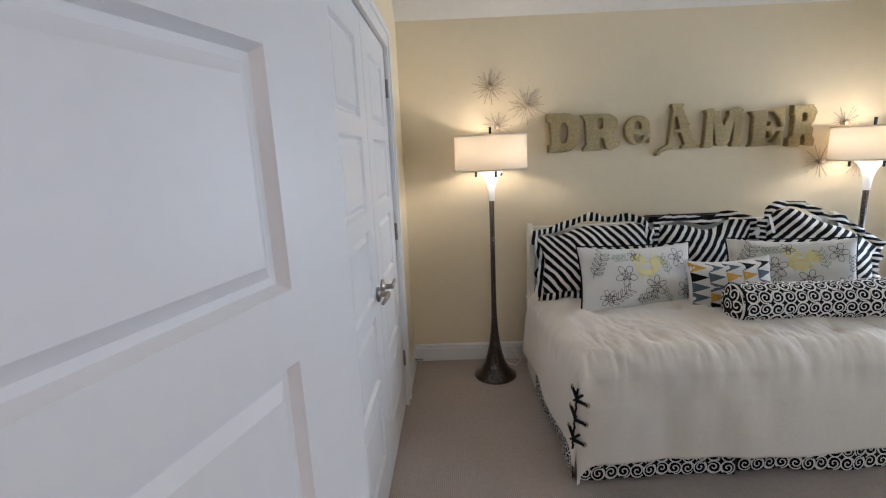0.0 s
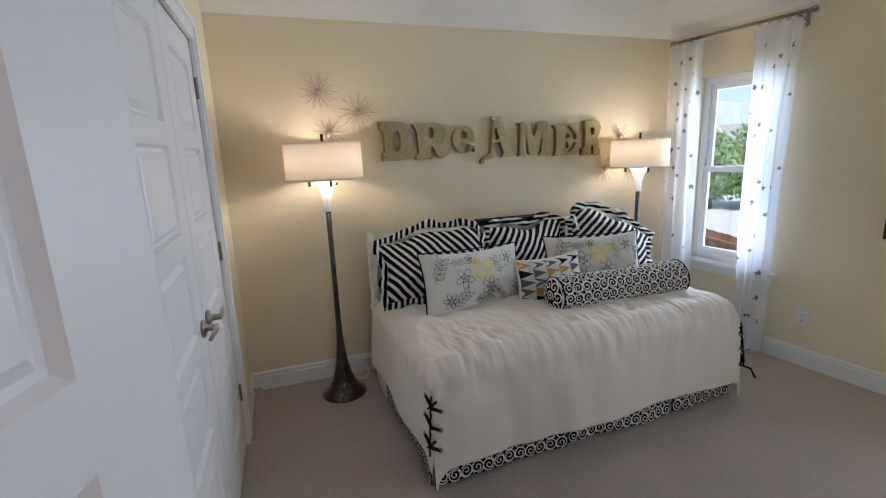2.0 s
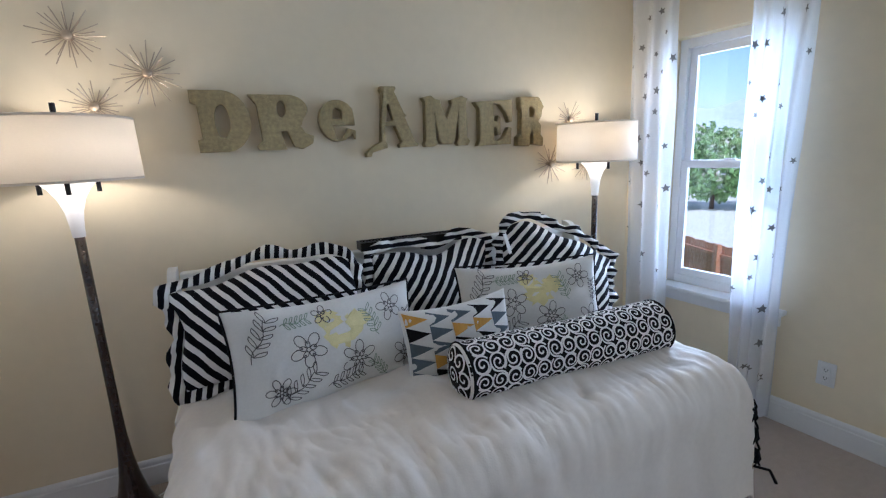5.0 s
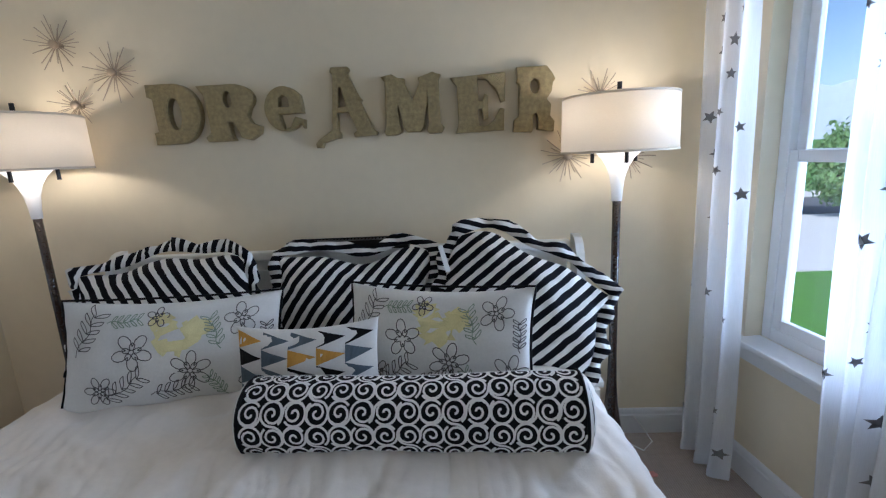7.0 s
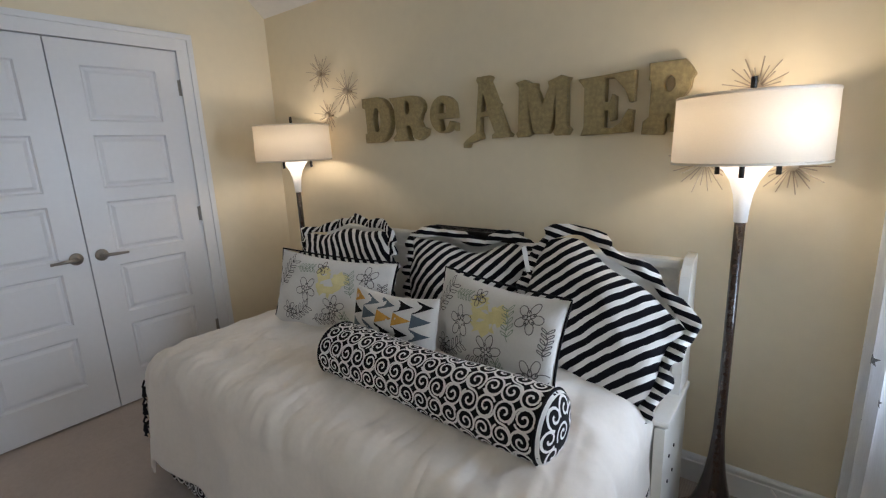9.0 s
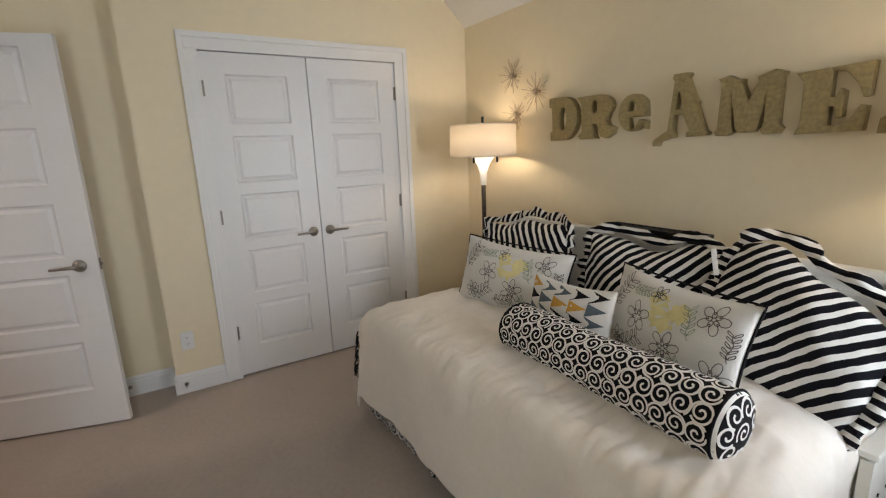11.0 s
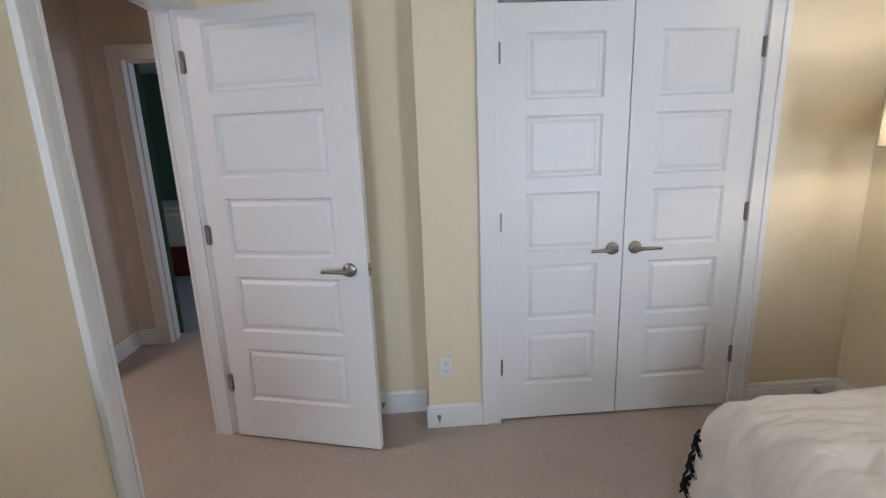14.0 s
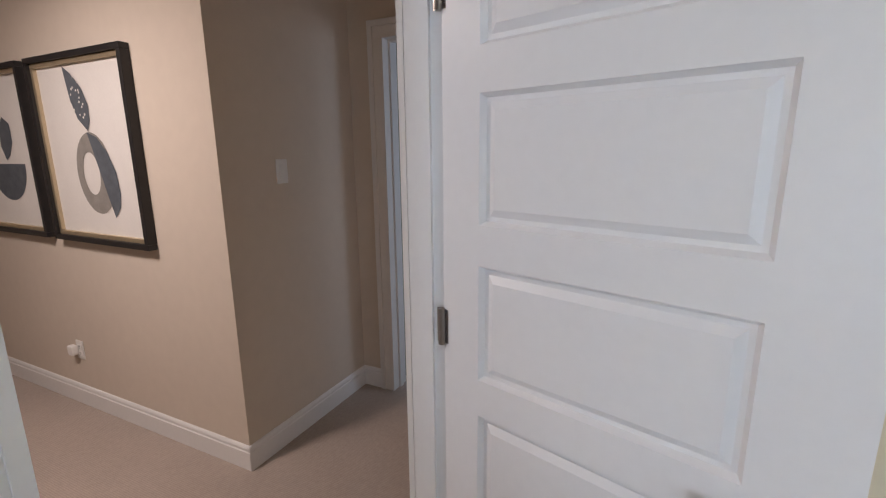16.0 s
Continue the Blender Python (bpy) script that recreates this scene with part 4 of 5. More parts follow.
def curtain_rod():
    ob = thing("curtain_rod", Matrix.Translation(east(0, 2.238, 0.10)) @ Matrix.Rotation(radians(E_TURN), 4, "Z"), "brushed nickel curtain rod with ring clips above the window", "curtain rod")
    a, b = 0.125, 1.005
    part("rod", tube([(a, 0, 0), (b, 0, 0)], 0.0105, 14), M_NICKEL, ob, "", True)
    for s, e in ((a, -1), (b, 1)):
        part("finial", tube([(s, 0, 0), (s + e * 0.008, 0, 0), (s + e * 0.014, 0, 0), (s + e * 0.04, 0, 0), (s + e * 0.044, 0, 0)], [0.012, 0.017, 0.0185, 0.0185, 0.012], 16), M_NICKEL, ob, "nickel finial", True)
    for s in (a + 0.05, b - 0.05):
        bm = tube([(s, 0.10, -0.03), (s, 0.06, -0.03), (s, 0.0, -0.012)], 0.006, 8)
        add_box(bm, s - 0.012, s + 0.012, 0.094, 0.10, -0.07, 0.01, 0.002)
        part("bracket", bm, M_NICKEL, ob, "nickel wall bracket")
    for s in (0.14, 0.19, 0.245, 0.31, 0.73, 0.79, 0.85, 0.90, 0.95):
        pts = [(s, 0.019 * math.cos(k * math.pi / 8), -0.008 + 0.019 * math.sin(k * math.pi / 8)) for k in range(17)]
        part("ring", tube(pts, 0.0026, 6), M_NICKEL, ob, "", True)
    return ob


curtain_rod()


def curtain(top, bottom, folds, phase, seed, label, tie=0.0, out=0.0):
    """A sheer panel: s range at the head and at the hem, hanging in soft folds, scattered with stars."""
    rnd = random.Random(seed)
    ob = thing("curtain", Matrix.Translation(east(0, 0, 0.10 + out)) @ Matrix.Rotation(radians(E_TURN), 4, "Z"), label, "curtain", "pair of sheer curtains")
    zt, zb = 2.212, 0.03

    def at(u, v, lift=0.0):
        s = (top[0] + (top[1] - top[0]) * u) * v + (bottom[0] + (bottom[1] - bottom[0]) * u) * (1 - v)
        s += tie * math.sin(math.pi * v) * (0.5 - u)
        amp = 0.020 + 0.016 * (1 - v)
        y = amp * math.sin(2 * math.pi * folds * u + phase + 0.5 * math.sin(2.1 * v + phase)) + 0.007 * math.sin(7 * u * folds + 3 * v)
        y += 0.010 * math.sin(v * 5 + phase) - lift
        return Vector((s + 0.006 * math.sin(v * 9 + u * 14), y, zb + (zt - zb) * v + 0.006 * math.sin(2 * math.pi * folds * u) * (v > 0.98)))

    bm = bmesh.new()
    nu, nv = folds * 14, 34
    g = [[bm.verts.new(at(i / nu, j / nv)) for j in range(nv + 1)] for i in range(nu + 1)]
    for i in range(nu):
        for j in range(nv):
            bm.faces.new((g[i][j], g[i + 1][j], g[i + 1][j + 1], g[i][j + 1]))
    part("cloth", bm, M_CURT, ob, "sheer white voile", True)
    for v0, v1 in ((0.0, 0.02), (0.975, 1.0)):
        hem = bmesh.new()
        rows = [[hem.verts.new(at(i / nu, v, 0.003)) for v in (v0, v1)] for i in range(nu + 1)]
        for a, b in zip(rows, rows[1:]):
            hem.faces.new((a[0], b[0], b[1], a[1]))
        part("hem", hem, M_CURT, ob, "doubled white hem", True)
    width = sum(math.hypot(at((k + 1) / 60, 0.5).x - at(k / 60, 0.5).x, at((k + 1) / 60, 0.5).y - at(k / 60, 0.5).y) for k in range(60))
    spots = []
    while len(spots) < 44:
        u, v = rnd.uniform(0.04, 0.96), rnd.uniform(0.03, 0.95)
        if all(math.hypot((u - a) * width, (v - b) * 2.2) > 0.10 for a, b in spots):
            spots.append((u, v))
    for u, v in spots:
        bm = bmesh.new()
        r, tn = rnd.choice((0.017, 0.021, 0.026)), rnd.uniform(0, 6)
        add_poly(bm, star(r, tn), lambda a, b: at(u + a / width, v + b / 2.2, 0.003))
        part("star", bm, M_STAR, ob)
    return ob


curtain((0.085, 0.375), (0.10, 0.37), 3, 0.4, 5, "sheer white curtain with grey stars hanging in the corner", 0.0, 0.03)
curtain((0.695, 0.975), (0.735, 0.93), 4, 1.3, 9, "sheer white curtain with grey stars gathered beside the window", 0.0)

# ---- sign ----


def sign():
    w, h = 0.80, 0.985
    ob = thing("wall_sign", Matrix.Translation(east(1.475, 0.918)) @ Matrix.Rotation(radians(E_TURN), 4, "Z"), "dark plum wooden sign with gold stars and white script", "sign")
    part("panel", box(0, w, -0.022, 0, 0, h, 0.003), M_CANVAS, ob, "dark plum painted panel")
    put = lambda u, v: Vector((u, -0.0245, v))
    for u, v, r, tn in ((0.20, 0.905, 0.045, 0.1), (0.165, 0.79, 0.032, 0.3), (0.075, 0.665, 0.066, 0.05), (0.065, 0.465, 0.05, 0.35), (0.062, 0.32, 0.02, 0.2), (0.05, 0.225, 0.037, 0.15), (0.115, 0.23, 0.027, 0.4), (0.26, 0.20, 0.042, 0.2), (0.55, 0.90, 0.05, 0.2), (0.70, 0.75, 0.03, 0.0), (0.72, 0.12, 0.05, 0.3), (0.45, 0.10, 0.03, 0.1), (0.66, 0.32, 0.04, 0.5)):
        bm = bmesh.new()
        add_poly(bm, star(r, tn, 0.5), lambda a, b: put(u + a, v + b))
        part("gold_star", bm, M_STARY, ob, "painted gold star")
    strokes = (
        [(0.10, 0.585), (0.13, 0.615), (0.19, 0.66), (0.25, 0.675), (0.31, 0.67)],
        [(0.30, 0.80), (0.26, 0.80), (0.225, 0.74), (0.205, 0.66), (0.185, 0.57), (0.165, 0.53), (0.155, 0.55)],
        [(0.25, 0.635), (0.24, 0.60), (0.27, 0.59), (0.30, 0.62)],
        [(0.235, 0.545), (0.232, 0.49), (0.25, 0.46), (0.29, 0.47), (0.31, 0.54)],
        [(0.225, 0.345), (0.19, 0.335), (0.155, 0.29), (0.15, 0.255), (0.17, 0.25), (0.205, 0.29), (0.225, 0.34)],
        [(0.235, 0.425), (0.225, 0.33), (0.225, 0.26), (0.25, 0.235), (0.28, 0.25)],
    )
    for k, s in enumerate(strokes):
        fine = []
        for a, b in zip(s, s[1:]):
            fine += [(a[0] + (b[0] - a[0]) * q / 4, a[1] + (b[1] - a[1]) * q / 4) for q in range(4)]
        fine.append(s[-1])
        for _ in range(3):
            fine = [fine[0]] + [((p[0] + 2 * q[0] + r[0]) / 4, (p[1] + 2 * q[1] + r[1]) / 4) for p, q, r in zip(fine, fine[1:], fine[2:])] + [fine[-1]]
        n = len(fine) - 1
        wd = [(0.010 if k == 0 else 0.026) * (0.45 + 0.75 * math.sin(math.pi * min(i / n + 0.12, 1.0))) for i in range(n + 1)]
        bm = bmesh.new()
        add_ribbon(bm, fine, wd, lambda u, v: Vector((u, -0.0255 - 0.0003 * k, v)))
        part("script_stroke", bm, M_SCRIPT, ob, "white brush script stroke")
    return ob


sign()

# ---- bed ----
BU, BV = Vector((math.cos(radians(2.2)), math.sin(radians(2.2)), 0)), Vector((math.sin(radians(2.2)), -math.cos(radians(2.2)), 0))
B0 = Vector((0.855, 3.595, 0))
BED = Matrix(((BU.x, -BV.x, 0, B0.x), (BU.y, -BV.y, 0, B0.y), (0, 0, 1, 0), (0, 0, 0, 1)))   # bed's x along its length, -y to its front
BL, BW, BTOP, HB = 1.90, 1.14, 0.585, 1.99
BACK = Matrix.Translation((0.865, 3.625, 0))   # the headboard stands square to the wall


def scroll(put_list, u0, u1, v0, v1, pitch, width, skip=None):
    """Strokes of a scroll print: a spiral in each cell, turned by turns, with links between the cells."""
    out = []
    nu, nv = max(int(round((u1 - u0) / pitch)), 1), max(int(round((v1 - v0) / pitch)), 1)
    pu, pv = (u1 - u0) / nu, (v1 - v0) / nv
    for i in range(nu):
        for j in range(nv):
            cu, cv = u0 + (i + 0.5) * pu, v0 + (j + 0.5) * pv
            hand = 1 if (i + j) % 2 == 0 else -1
            start = radians((i * 90 + j * 180) % 360)
            ring = [(cu + pu * 0.5 * math.cos(2 * math.pi * k / 20), cv + pv * 0.5 * math.sin(2 * math.pi * k / 20)) for k in range(21)]
            gap = int((start / (2 * math.pi)) * 20) % 20
            out.append((ring[gap:-1] + ring[:gap + 1])[:19])
            pts = []
            for k in range(17):
                f = k / 16
                a = start + hand * f * 2 * math.pi * 1.4
                r = 0.07 + 0.43 * f ** 1.15
                pts.append((cu + pu * r * math.cos(a), cv + pv * r * math.sin(a)))
            out.append(pts)
    return out


def headboard():
    ob = thing("daybed_headboard", BACK, "cream painted wooden daybed back with side panels", "headboard")
    part("back_panel", box(0.05, HB - 0.09, -0.035, -0.01, 0.10, 0.955, 0.003), M_HEAD, ob)
    part("top_rail", box(0.04, HB - 0.08, -0.052, -0.002, 0.955, 0.995, 0.010), M_HEAD, ob, "moulded top rail")
    part("moulding", box(0.05, HB - 0.09, -0.043, -0.033, 0.90, 0.915, 0.003), M_HEAD, ob)
    for x0, x1 in ((0.0, 0.032), (HB - 0.07, HB - 0.038)):
        bm = prism([(0.0, 0.0), (-0.34, 0.0), (-0.34, 0.50), (-0.16, 0.515), (-0.13, 0.60), (-0.12, 0.86)] + [(-0.12 + 0.09 * (1 - math.cos(k * math.pi / 10)), 0.86 + 0.155 * math.sin(k * math.pi / 10)) for k in range(1, 6)] + [(0.0, 1.015)], x1 - x0)
        sp = part("side_panel", bm, M_HEAD, ob, "shaped cream side panel")
        sp.matrix_basis = Matrix.Translation((x1, 0, 0)) @ Matrix.Rotation(radians(90), 4, "Z")
        part("ledge", box(x0 - 0.012, x1 + 0.012, -0.35, -0.02, 0.512, 0.534, 0.006), M_HEAD, ob, "moulded ledge")
    for z in (0.36, 0.26):
        for y in (-0.19, -0.26):
            part("bolt_cap", revolve([(0.0, 0.0), (0.006, 0.0), (0.006, 0.003), (0.0, 0.004)], 10), M_SLOT, ob).matrix_basis = Matrix.Translation((HB - 0.037, y, z)) @ Matrix.Rotation(radians(90), 4, "Y")
    return ob


headboard()


def slatted_box():
    ob = thing("slatted_tray", BACK @ Matrix.Translation((0.76, -0.075, 0.995)), "black slatted tray lying on the headboard's top rail", "tray")
    bm = bmesh.new()
    for a, b, c, d in ((0, 0.50, 0, 0.010), (0, 0.50, 0.075, 0.085), (0, 0.010, 0.010, 0.075), (0.49, 0.50, 0.010, 0.075)):
        add_box(bm, a, b, c, d, 0.0, 0.038, 0.002)
    part("tray_frame", bm, M_BLACKM, ob)
    s = part("slat", box(0.0, 0.006, 0.010, 0.075, 0.026, 0.034), M_BLACKM, ob)
    s.location = (0.02, 0, 0)
    for k in range(1, 32):
        c = new("slat", s.data)
        c.parent, c.location = ob, (0.02 + k * 0.0148, 0, 0)
    return ob


slatted_box()


def mattress():
    ob = thing("daybed", BED, "daybed mattress on a dark frame under the comforter", "bed")
    part("mattress", box(0.06, BL - 0.10, -BW + 0.07, -0.09, 0.30, 0.545, 0.05), M_LINEN, ob, "white mattress")
    part("base_frame", box(0.07, BL - 0.11, -BW + 0.09, -0.10, 0.09, 0.298, 0.01), M_BLACKM, ob)
    for x in (0.12, BL - 0.2):
        for y in (-0.92, -0.2):
            part("leg", box(x, x + 0.05, y, y + 0.05, 0, 0.09, 0.004), M_BLACKM, ob)
    return ob


mattress()


def bedskirt():
    ob = thing("bed_skirt", BED, "black bed skirt with a white scroll print showing under the comforter", "bed skirt")
    y1 = -BW + 0.012
    runs = (((0.005, y1), (0.72, y1)), ((0.735, y1 - 0.004), (1.42, y1 - 0.004)), ((1.435, y1), (BL + 0.0, y1)), ((0.0, -0.28), (0.0, y1 + 0.01)), ((BL + 0.012, y1 + 0.01), (BL + 0.012, -0.28)))
    for (xa, ya), (xb, yb) in runs:
        p, q = Vector((xa, ya, 0)), Vector((xb, yb, 0))
        d = (q - p)
        n = d.normalized()
        out = Vector((n.y, -n.x, 0))
        h = 0.27

        def at(u, v, off=0.0):
            w = 0.010 * math.sin(u * 9 + xa * 5) * (1 - v / h) + 0.004 * math.sin(u * 31 + ya)
            return p + n * u + out * (w + off) + Vector((0, 0, 0.012 + v + 0.006 * math.sin(u * 7 + xa)))

        bm = bmesh.new()
        nu = max(int(d.length / 0.02), 4)
        g = [[bm.verts.new(at(d.length * i / nu, h * j / 6, o)) for j in range(7)] for o in (0.0, -0.004) for i in range(nu + 1)]
        for s in (0, nu + 1):
            for i in range(nu):
                for j in range(6):
                    bm.faces.new((g[s + i][j], g[s + i + 1][j], g[s + i + 1][j + 1], g[s + i][j + 1]))
        panel = part("skirt_panel", bm, M_BLACKC, ob, "gathered black cotton panel", True)
        bm = bmesh.new()
        for pts in scroll(None, 0.004, d.length - 0.004, 0.004, 0.19, 0.058, 0.008):
            add_ribbon(bm, pts, 0.0060, lambda u, v: at(u, v, 0.0025))
        tagged(part("scroll_print", bm, M_WHITEC, panel, "white scroll print"), kind="stuff")
    return ob


bedskirt()


def comforter():
    ob = thing("comforter", BED, "cream cotton comforter draped to the floor with black corner laces", "comforter")
    r = 0.085
    x_lo, x_hi, y_f = 0.005, BL - 0.005, BW
    drop = 0.455

    def fold(a, lo, hi):
        """Distance along the cloth to (place, drop): flat inside lo..hi, bent round a radius, then hanging."""
        q = r * math.pi / 2
        if a < lo + r:
            s = lo + r - a
            if s < q:
                return lo + r - r * math.sin(s / r), r * (1 - math.cos(s / r))
            return lo - 0.10 * (s - q) ** 1.2, r + s - q
        if a > hi - r:
            s = a - hi + r
            if s < q:
                return hi - r + r * math.sin(s / r), r * (1 - math.cos(s / r))
            return hi + 0.10 * (s - q) ** 1.2, r + s - q
        return a, 0.0

    a0, a1 = x_lo + r - r * math.pi / 2 - (drop - 0.045 - r), x_hi - r + r * math.pi / 2 + (drop - 0.045 - r)
    b0, b1 = 0.10, y_f - r + r * math.pi / 2 + (drop - r)
    na, nb = 300, 170
    bm = bmesh.new()
    grid = {}
    for i in range(na + 1):
        for j in range(nb + 1):
            a, b = a0 + (a1 - a0) * i / na, b0 + (b1 - b0) * j / nb
            x, dx = fold(a, x_lo, x_hi)
            y, dy = fold(b, -9, y_f)
            if dx > r * 1.25 and dy > r * 1.25:
                continue
            top = 1.0 - smoothstep((dx + dy) / r)
            puff = 0.030 * math.sin(math.pi * min(max((x - x_lo) / (x_hi - x_lo), 0), 1)) ** 0.35 * math.sin(math.pi * min(max(y / y_f, 0), 1)) ** 0.5
            tuft = 0.0
            for tx in (0.28, 0.70, 1.12, 1.54, 1.86):
                for ty in (0.62, 0.98):
                    q = math.hypot(x - tx - (0.1 if ty > 0.8 else 0), y - ty)
                    tuft -= 0.020 * math.exp(-(q / 0.055) ** 2) - 0.007 * math.exp(-((q - 0.10) / 0.05) ** 2)
            side = max(dx, dy)
            hang = smoothstep((side - r) / 0.12)
            wr = 0.006 * noise.noise(Vector((x * 5.0, y * 4.0, 1.3))) + 0.006 * noise.noise(Vector((x * 13, y * 9, 4.7)))
            ridge = 0.009 * (1 - abs(noise.noise(Vector((x * 11 + 1.5 * y, y * 2.4, 5.2))))) ** 6 * smoothstep((y - 0.62) / 0.3)
            ridge += 0.006 * (1 - abs(noise.noise(Vector((x * 26 + 4 * noise.noise(Vector((x * 3, y * 3, 0))), y * 5, 3.3))))) ** 5 * smoothstep((y - 0.7) / 0.2)
            ridge += 0.005 * (1 - abs(noise.noise(Vector((x * 17 - 3 * y, y * 1.8, 6.1))))) ** 4 * smoothstep((y - 0.45) / 0.3)
            ridge += 0.006 * (1 - abs(noise.noise(Vector((x * 4 - 3 * y, y * 5 + x, 9.7))))) ** 7
            crease = 0.004 * abs(noise.noise(Vector((x * 7.0 + 2.5 * y, y * 3.2 - x, 8.1)))) * smoothstep((y - 0.35) / 0.5)
            wave = hang * (0.014 * math.sin(x * 8.5 + 1.2 * math.sin(x * 3)) + 0.010 * noise.noise(Vector((x * 9, side * 3.0, 2)))) if dy > dx else hang * 0.011 * math.sin(y * 9 + 1)
            edge = 0.016 * math.exp(-((side - r * 0.9) / 0.06) ** 2) * noise.noise(Vector((x * 17, y * 17, 0.5)))
            z = BTOP - dx - dy + top * (puff + tuft + wr - crease) + (1 - hang) * ridge
            ox = oy = 0.0
            if dy > dx:
                oy = -(wave + edge)
            elif dx > 0:
                ox = (wave + edge) * (1 if x > 1 else -1)
            grid[i, j] = bm.verts.new((x + ox, -y + oy, z + (0.004 * math.sin(x * 11) if hang > 0.9 else 0)))
    for i in range(na):
        for j in range(nb):
            q = [grid.get(k) for k in ((i, j), (i + 1, j), (i + 1, j + 1), (i, j + 1))]
            if all(q):
                bm.faces.new(q)
    quilt = part("quilt", bm, M_COMF, ob, "cream cotton quilt", True)
    sol = quilt.modifiers.new("thickness", "SOLIDIFY")
    sol.thickness, sol.offset = 0.014, -1
    # corner laces: a cord across the seam at each pair of eyelets, and one running down the seam
    for sgn in (-1, 1):
        corner = lambda z, o: Vector(((x_lo if sgn < 0 else x_hi) + sgn * ((BTOP - r - z) * 0.10 + o), -(y_f + (BTOP - r - z) * 0.10 + o), z))
        seam = bmesh.new()
        add_tube(seam, [corner(0.475 - 0.014 * k, 0.004 + 0.003 * (k % 3)) for k in range(20)], 0.0045, 8)
        part("seam_cord", seam, M_BLACKC, ob, "black cord down the open corner seam", True)
        for k, z in enumerate((0.43, 0.345, 0.255)):
            side, front = corner(z + 0.028, 0.012) + Vector((0, 0.062, 0)), corner(z - 0.028, 0.012) + Vector((-sgn * 0.052, 0, 0))
            lace = bmesh.new()
            add_tube(lace, [side, corner(z + 0.006, 0.006), corner(z - 0.006, 0.006), front], [0.007, 0.0085, 0.0085, 0.007], 8)
            if k != 1:
                add_tube(lace, [corner(z + 0.02, 0.012) + Vector((-sgn * 0.03, 0, 0)), corner(z, 0.008), corner(z - 0.02, 0.008) + Vector((0, 0.03, 0))], 0.0055, 8)
            if k == 2 and sgn > 0:
                add_tube(lace, [front, corner(z - 0.06, 0.03), corner(z - 0.12, 0.035) + Vector((0.02, 0, 0))], [0.005, 0.0055, 0.006], 8)
            part("lace", lace, M_BLACKC, ob, "black cord lace", True)
            for g, turn in ((side, Matrix.Rotation(radians(90), 4, "Y")), (front, Matrix.Rotation(radians(90), 4, "X"))):
                part("eyelet", revolve([(0.006, -0.003), (0.012, -0.003), (0.012, 0.003), (0.006, 0.003), (0.006, -0.003)], 14), M_WIRE, ob, "brass eyelet").matrix_basis = Matrix.Translation(g) @ turn
    return ob


comforter()

# ---- pillows ----


def pillow_surface(w, h, t, pinch=0.06, exp=0.55, sag=0.0, seed=0):
    """Returns put(u, v, side): a stuffed cushion, u and v run from -1 to 1, lying in x and z, thick along y."""
    def put(u, v, side=-1, lift=0.0):
        k = max((1 - u * u) * (1 - v * v), 0.0)
        fat = t / 2 * k ** exp
        px = u * w / 2 * (1 - pinch * (1 - abs(v) ** 2) * abs(u) ** 2)
        pz = v * h / 2 * (1 - pinch * (1 - abs(u) ** 2) * abs(v) ** 2)
        n = noise.noise(Vector((u * 2.2 + seed, v * 2.2, side * 3.0))) * 0.016 + noise.noise(Vector((u * 6 + seed, v * 6, side * 5.0))) * 0.005
        crease = 0.006 * math.sin(18 * (u * v)) * max(abs(u), abs(v)) ** 6
        pz += sag * (1 - u * u) * 0.05 * (v + 1) / 2 * -1
        return Vector((px, side * (fat + (n * k ** 0.4) + crease * k ** 0.3 + lift), pz))
    return put


def add_pillow(bm, put, n=22):
    for side in (-1, 1):
        g = [[bm.verts.new(put(math.sin(math.pi / 2 * (2 * i / n - 1)), math.sin(math.pi / 2 * (2 * j / n - 1)), side)) for j in range(n + 1)] for i in range(n + 1)]
        for i in range(n):
            for j in range(n):
                q = (g[i][j], g[i + 1][j], g[i + 1][j + 1], g[i][j + 1])
                bm.faces.new(q if side < 0 else q[::-1])
    bmesh.ops.remove_doubles(bm, verts=bm.verts[:], dist=0.0005)


def rim(w, h, n, pinch=0.06):
    """Points round a cushion's edge, with the way out from it."""
    out = []
    for side in range(4):
        for k in range(n):
            f = 2 * k / n - 1
            u, v = ((f, -1), (1, f), (-f, 1), (-1, -f))[side]
            x = u * w / 2 * (1 - pinch * (1 - v * v) * u * u)
            z = v * h / 2 * (1 - pinch * (1 - u * u) * v * v)
            d = Vector((u * (abs(u) > 0.92), 0, v * (abs(v) > 0.92)))
            out.append((Vector((x, 0, z)), d.normalized() if d.length else Vector((0, 0, 1))))
    return out


